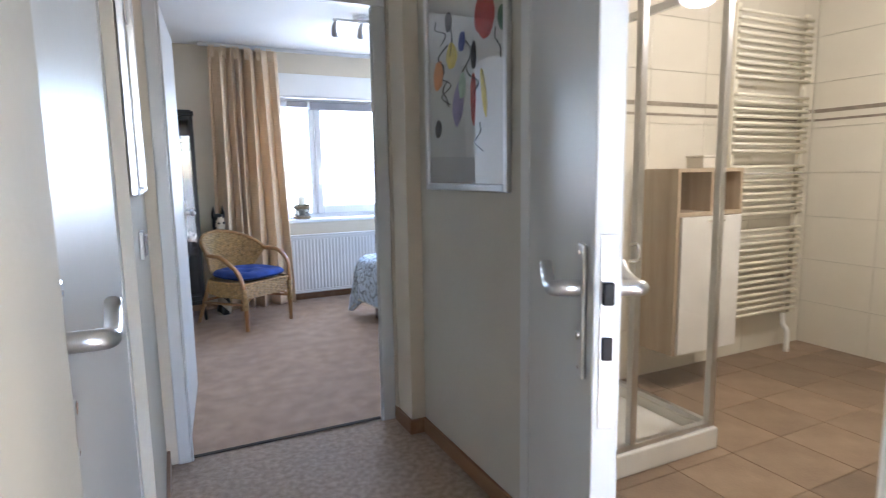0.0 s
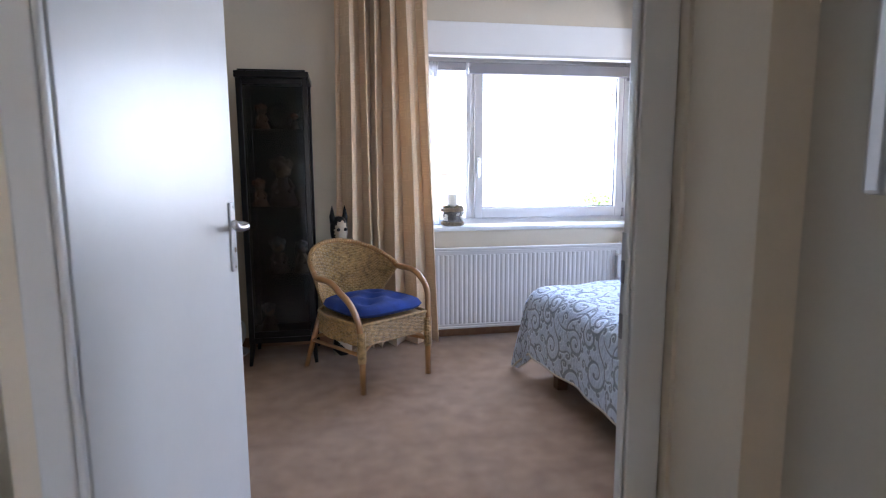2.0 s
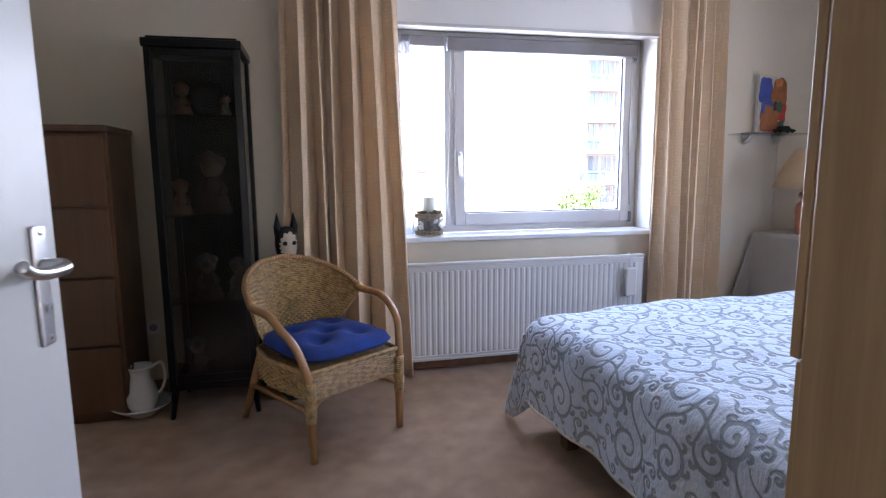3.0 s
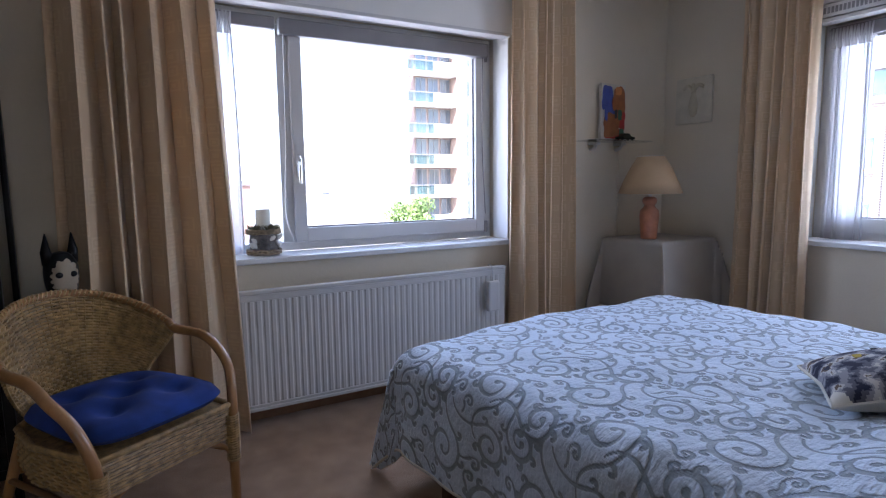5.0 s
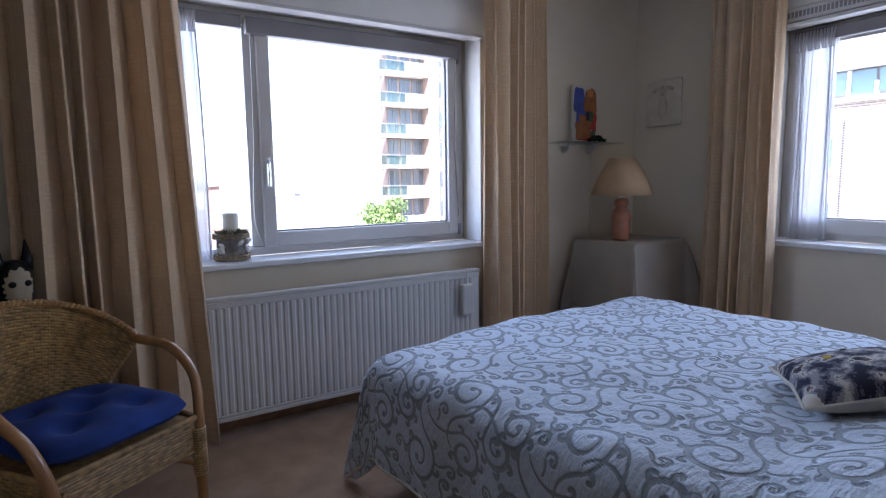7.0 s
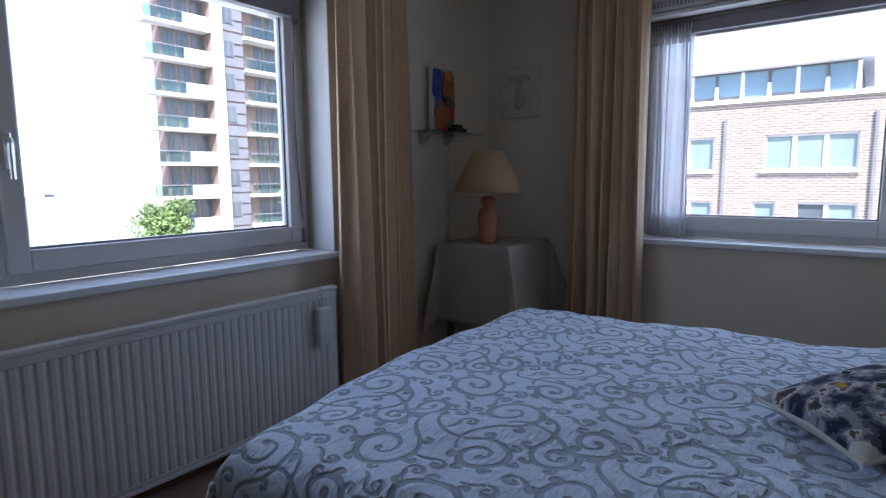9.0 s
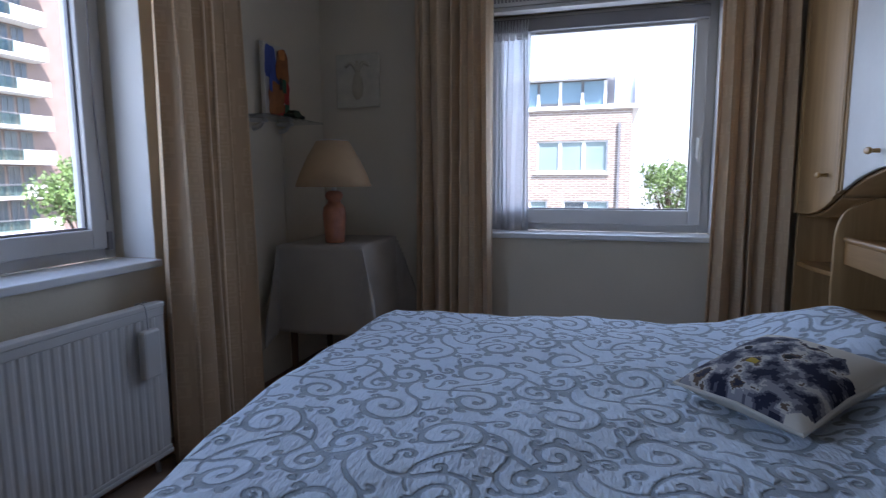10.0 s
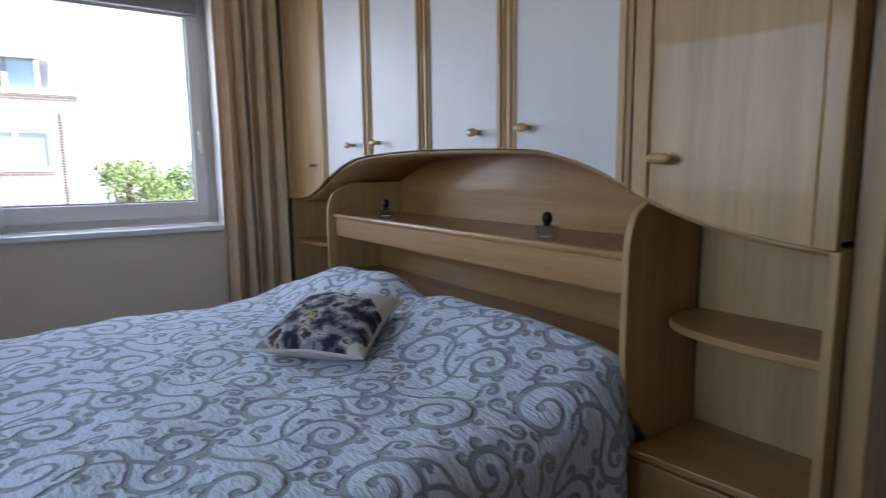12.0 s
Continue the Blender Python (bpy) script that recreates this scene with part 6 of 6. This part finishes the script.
# ---- outside ----
GZ = -9.3
GRASS = mat("town_ground", (0.24, 0.24, 0.18), 0.95, second=(0.34, 0.33, 0.30), scale=0.08, bump=0.0, grain=8)
structure("ground", box(-4500, 4500, -4500, 4500, GZ - 0.5, GZ), GRASS, "level ground of grass and paving below the windows", "ground")
structure("road", box(11, 19, -200, 200, GZ + 0.004, GZ + 0.02), mat("asphalt", (0.055, 0.055, 0.055), 0.9, vary=0.15, scale=0.6, bump=0.3, grain=40), "grey asphalt street beside the brick building", "road")
STUCCO = mat("white_render", (0.66, 0.65, 0.62), 0.85, vary=0.04, scale=0.7)
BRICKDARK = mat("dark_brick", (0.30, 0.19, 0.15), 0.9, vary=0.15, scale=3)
DARKPANE = mat("dark_window_glass", (0.10, 0.12, 0.13), 0.05, vary=0.1, scale=0.4, bump=0.0)
RAILGLASS = glass("balcony_glass", (0.72, 0.84, 0.82), 0.05)
GREYBAND = mat("grey_slats", (0.20, 0.20, 0.20), 0.7, vary=0.1, scale=2)
PALEBAND = mat("pale_cladding", (0.17, 0.175, 0.18), 0.6, vary=0.06, scale=1.2)
FRAMEW = mat("white_facade_frame", (0.7, 0.7, 0.69), 0.5, vary=0.02)

TOWERWALL = mat("tower_wall", (0.29, 0.215, 0.175), 0.85, vary=0.1, scale=1.5)
tow = thing("apartment_tower", (0.1, 0, 0), "tall apartment block with white balconies and glass rails", "building")
TY0, S0 = 50.7, 2.6
part("wall", boxes((24.2, 28.1, TY0, TY0 + 1.2, GZ, 27), (28.1, 31.1, TY0 - 1.2, TY0 + 8, GZ, 28.5), (31.1, 43, TY0, TY0 + 8, GZ, 27)), TOWERWALL, tow)
part("roof", boxes((23.9, 28.08, TY0 - 0.3, TY0 + 1.4, 27.01, 27.4), (27.9, 31.3, TY0 - 1.4, TY0 + 8.2, 28.51, 28.9), (31.32, 43.2, TY0 - 0.3, TY0 + 8.2, 27.01, 27.4)), STUCCO, tow)
part("corner_pier", boxes((28.1, 28.75, TY0 - 1.9, TY0 - 1.21, GZ, 27.8)), STUCCO, tow)
slat = bmesh.new()
for k in range(37):
    z = GZ + 0.4 + k * 1.0
    box(28.8, 31.05, TY0 - 1.32, TY0 - 1.205, z, z + 0.84, bm=slat)
tagged(part("cladding_slats", slat, PALEBAND, tow, "grey horizontal cladding"), kind="stuff")
for k in range(-4, 8):
    z = S0 + 2.8 * k
    for a, b, out, pane in ((22.5, 28.05, 1.35, True), (31.15, 37.4, 1.6, True)):
        bal = part("balcony", boxes((a, b, TY0 - out, TY0 - 0.001, z - 0.2, z + 0.06)), STUCCO, tow, "white balcony slab")
        half = a + (b - a) * 0.56
        part("parapet", boxes((half, b, TY0 - out, TY0 - out + 0.12, z + 0.061, z + 0.98), (b - 0.12, b, TY0 - out + 0.121, TY0 - 0.001, z + 0.061, z + 0.98)), STUCCO, bal)
        part("glass_rail", box(a, half - 0.01, TY0 - out + 0.02, TY0 - out + 0.06, z + 0.1, z + 0.9), RAILGLASS, bal)
        rails = boxes((a, half, TY0 - out, TY0 - out + 0.07, z + 0.95, z + 1.02))
        for i in range(6):
            box(a + i * 0.5, a + i * 0.5 + 0.05, TY0 - out + 0.07, TY0 - out + 0.12, z + 0.06, z + 0.95, bm=rails)
        part("handrail", rails, GREYBAND, bal)
        for i in range(3):
            wx = a + 1.9 + i * 1.3
            wn_ = part("window", box(wx, wx + 1.0, TY0 - 0.05, TY0 - 0.002, z + 0.07, z + 2.4), DARKPANE, tow, "dark window behind the balcony")
            part("frame", boxes((wx - 0.06, wx - 0.002, TY0 - 0.1, TY0 - 0.003, z + 0.07, z + 2.48), (wx + 0.47, wx + 0.53, TY0 - 0.1, TY0 - 0.051, z + 0.08, z + 2.38), (wx - 0.002, wx + 1.002, TY0 - 0.1, TY0 - 0.003, z + 2.402, z + 2.48)), GREYBAND, wn_)
    wn_ = part("window", box(29.0, 30.0, TY0 - 1.4, TY0 - 1.325, z + 0.9, z + 2.2), DARKPANE, tow, "stairwell window")
    part("frame", boxes((29.47, 29.53, TY0 - 1.43, TY0 - 1.401, z + 0.9, z + 2.2), (28.92, 28.998, TY0 - 1.43, TY0 - 1.323, z + 0.84, z + 2.26), (30.002, 30.08, TY0 - 1.43, TY0 - 1.323, z + 0.84, z + 2.26)), GREYBAND, wn_)

PALEBRICK = brick_wall("pale_brick", (0.30, 0.225, 0.17), (0.42, 0.385, 0.34))
GLZ = mat("sky_blue_glass", (0.16, 0.25, 0.30), 0.06, vary=0.1, scale=0.5, bump=0.0)
CURTW = mat("white_inner_blind", (0.22, 0.29, 0.28), 0.2, vary=0.06, scale=0.8)
bb = thing("brick_apartment_house", (28.6, 0, -0.25), "three-storey pale brick house with white framed windows", "building")
OPEN = []
for y0, y1 in ((4.25, 7.6), (9.6, 13.0), (15.2, 18.6)):
    OPEN.append((y0, y1, 1.6, 3.12))
for y0, y1 in ((4.15, 6.3), (7.05, 7.95), (9.6, 11.6), (12.2, 13.0), (15.2, 17.4)):
    OPEN.append((y0, y1, -1.3, 0.25))
ys = sorted({3.2, 24.0, *[v for o in OPEN for v in o[:2]]})
zs2 = [GZ, -1.3, 0.25, 1.6, 3.12, 4.55]
fac = bmesh.new()
for za, zb in zip(zs2, zs2[1:]):
    y = 3.2
    holes = sorted(o for o in OPEN if o[2] == za and o[3] == zb)
    for o in holes:
        box(0, 0.3, y, o[0], za, zb, bm=fac)
        y = o[1]
    box(0, 0.3, y, 24.0, za, zb, bm=fac)
part("wall", fac, PALEBRICK, bb)
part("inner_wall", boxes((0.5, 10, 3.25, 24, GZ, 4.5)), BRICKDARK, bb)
part("end_wall", boxes((0.301, 10, 3.2, 3.249, GZ, 4.55)), PALEBRICK, bb)
part("cornice", boxes((-0.14, 10.2, 2.9, 24.0, 4.551, 4.68), (0.0, 10.1, 3.1, 24.0, 4.6801, 4.7515)), FRAMEW, bb, "pale projecting cornice")
for i, (y0, y1, z0, z1) in enumerate(OPEN):
    n = 3 if y1 - y0 > 2.5 else (2 if y1 - y0 > 1.5 else 1)
    wd = part("window", boxes((0.1, 0.2, y0, y0 + 0.08, z0, z1), (0.1, 0.2, y1 - 0.08, y1, z0, z1), (0.1, 0.2, y0 + 0.08, y1 - 0.08, z0, z0 + 0.1), (0.1, 0.2, y0 + 0.08, y1 - 0.08, z1 - 0.08, z1)), FRAMEW, bb, "white framed window")
    for k in range(n):
        a, b = y0 + (y1 - y0) * k / n, y0 + (y1 - y0) * (k + 1) / n
        part("pane", box(0.16, 0.18, a + 0.08, b - 0.08, z0 + 0.1, z1 - 0.08), CURTW if z0 > 0 else (DARKPANE if k % 2 else CURTW), wd)
        if k:
            part("post", box(0.1, 0.2, a - 0.08, a + 0.08, z0 + 0.101, z1 - 0.081), FRAMEW, wd)
    part("sill", box(-0.12, 0.099, y0 - 0.1, y1 + 0.1, z0 - 0.1, z0 - 0.001), FRAMEW, bb)
for y in (3.75, 9.15, 14.7):
    part("downpipe", box(-0.1, -0.002, y - 0.06, y + 0.06, GZ, 3.9), GREYBAND, bb, "grey downpipe")
part("penthouse", boxes((0.6, 9.5, 4.4, 24.0, 4.752, 6.0)), GREYBAND, bb)
for k in range(13):
    a = 4.45 + k * 1.05
    part("pane", box(0.52, 0.595, a + 0.07, a + 0.98, 4.95 if k % 3 else 4.8, 5.92), GLZ, bb, "blue reflecting pane")
    part("mullion", box(0.42, 0.598, a - 0.07, a + 0.069, 4.752, 5.4 if k % 2 else 5.95), FRAMEW, bb)
part("penthouse_roof", boxes((-0.1, 10, 4.0, 24.2, 6.001, 6.28)), FRAMEW, bb)
part("roof_edge", boxes((0.0, 9.8, 2.9, 3.1, 4.752, 6.5)), FRAMEW, bb)

LEAF = mat("sunlit_leaves", (0.17, 0.27, 0.075), 0.6, vary=0.35, scale=1.2, bump=0.0)
BARK = mat("bark", (0.10, 0.075, 0.05), 0.95, vary=0.2, scale=8)


def tree(loc, height, radius, seed, label):
    rnd = random.Random(seed)
    t = thing("tree", loc, label, "tree")
    tip = Vector((rnd.uniform(-0.3, 0.3), rnd.uniform(-0.3, 0.3), height * 0.62))
    tr_ = tube([(0, 0, -0.1), tip * 0.4 + Vector((0.1, 0, 0)), tip], [0.22, 0.16, 0.07], 8)
    clumps = []
    for i in range(26):
        a, e = rnd.uniform(0, 6.28), rnd.uniform(-0.5, 1.3)
        r = radius * rnd.uniform(0.35, 1.0)
        c = Vector((math.cos(a) * math.cos(e) * r, math.sin(a) * math.cos(e) * r, height * 0.66 + math.sin(e) * r * 0.95))
        clumps.append((c, radius * rnd.uniform(0.22, 0.42)))
        st = tip * rnd.uniform(0.5, 0.95)
        tube([st, (st + c) / 2 + Vector((0, 0, 0.2)), c], [0.06, 0.04, 0.015], 5, tr_)
    part("trunk", tr_, BARK, t)
    vs, fs = [], []
    for c, r in clumps:
        for _ in range(150):
            d = Vector((rnd.gauss(0, 1), rnd.gauss(0, 1), rnd.gauss(0, 1))).normalized() * r * rnd.uniform(0.5, 1.05)
            p = c + d
            s = rnd.uniform(0.07, 0.15)
            q = Euler((rnd.uniform(0, 6.28), rnd.uniform(0, 6.28), rnd.uniform(0, 6.28))).to_matrix()
            k = len(vs)
            vs += [p + q @ Vector(v) * s for v in ((-1, 0, 0), (0, -0.55, 0.1), (1, 0, 0), (0, 0.55, 0.1))]
            fs.append((k, k + 1, k + 2, k + 3))
    me = bpy.data.meshes.new("crown")
    me.from_pydata([tuple(v) for v in vs], [], fs)
    me.materials.append(LEAF)
    cr = new("crown", me)
    cr.parent = t


tree((17.5, 38.0, GZ), 11.3, 2.0, 1, "leafy green street tree in front of the tower")
tree((22.0, 28.5, GZ), 13.8, 2.2, 2, "leafy green tree close to the balconies")
tree((42.0, 0.2, GZ), 13.7, 2.6, 3, "round green tree beyond the brick house")
tree((47.0, -3.4, GZ), 12.9, 2.8, 4, "green tree further along the street")
tree((4.5, 42.0, GZ), 9.6, 1.8, 5, "small green tree seen through the side pane")
lo = thing("low_house", (0, 0, 0), "dark low house far off behind the trees", "building")
part("wall", box(-2, 13, 70, 80, GZ, 0.9), BRICKDARK, lo)
part("roof", box(-2.3, 13.3, 69.7, 80.3, 0.901, 1.4), GREYBAND, lo)
for i in range(4):
    part("window", box(-0.5 + i * 3.4, 1.3 + i * 3.4, 69.9, 69.998, -1.6, 0.1), FRAMEW, lo)

# made-up far blocks that cover the dark horizon band; haze is their pale colour
HAZE = mat("painted_haze", (0.56, 0.58, 0.60), 0.95, vary=0.08, scale=0.05, bump=0.0)
rnd = random.Random(9)
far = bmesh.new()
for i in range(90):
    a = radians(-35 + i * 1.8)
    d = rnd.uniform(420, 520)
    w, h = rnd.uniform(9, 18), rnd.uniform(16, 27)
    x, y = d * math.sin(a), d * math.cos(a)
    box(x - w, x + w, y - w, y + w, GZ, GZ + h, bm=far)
tagged(structure("backdrop", far, HAZE, "added row of distant blocks with haze painted into their pale colour", "backdrop"), kind="structure")

# ---- tiles ----
cell = 0.33
tb = box(0.002, cell - 0.002, 0.002, cell - 0.002, -0.006, 0.001, 0.0015)
tile_mesh = obj("floor_tile_pattern", tb, FLOORTILE)
tm = tile_mesh.data
bpy.data.objects.remove(tile_mesh)
nx, ny = int((BXE - 0.86) / cell), int((BYN - BYS) / cell)
for i in range(nx + 1):
    for j in range(ny + 1):
        x, y = 0.86 + i * cell, BYS + j * cell
        sx, sy = min(1, (BXE - x) / cell), min(1, (BYN - y) / cell)
        if sx > 0.05 and sy > 0.05:
            shared("floor_tile", tm, bath_floor, pose(x, y, 0) @ Matrix.Diagonal((sx, sy, 1, 1)))
wt = obj("wall_tile_pattern", box(0.0015, 0.4485, -0.008, 0, 0.0015, 0.2985, 0.0015), TILE)
wm = wt.data
bpy.data.objects.remove(wt)
for j in range(8):
    for i in range(7):
        x = 0.86 + i * 0.45
        sx = min(1, (BXE - 0.009 - x) / 0.45)
        if sx > 0.02:
            shared("wall_tile", wm, bath_n, pose(x, BYN, j * 0.30) @ Matrix.Diagonal((sx, 0.98, 1, 1)))
    for i in range(7):
        y = BYN - 0.009 - i * 0.45
        sy = min(1, (y - BYS) / 0.45)
        if sy > 0.02:
            shared("wall_tile", wm, bath_e, pose(BXE, y, j * 0.30, 0, 0, -90) @ Matrix.Diagonal((sy, 0.98, 1, 1)))
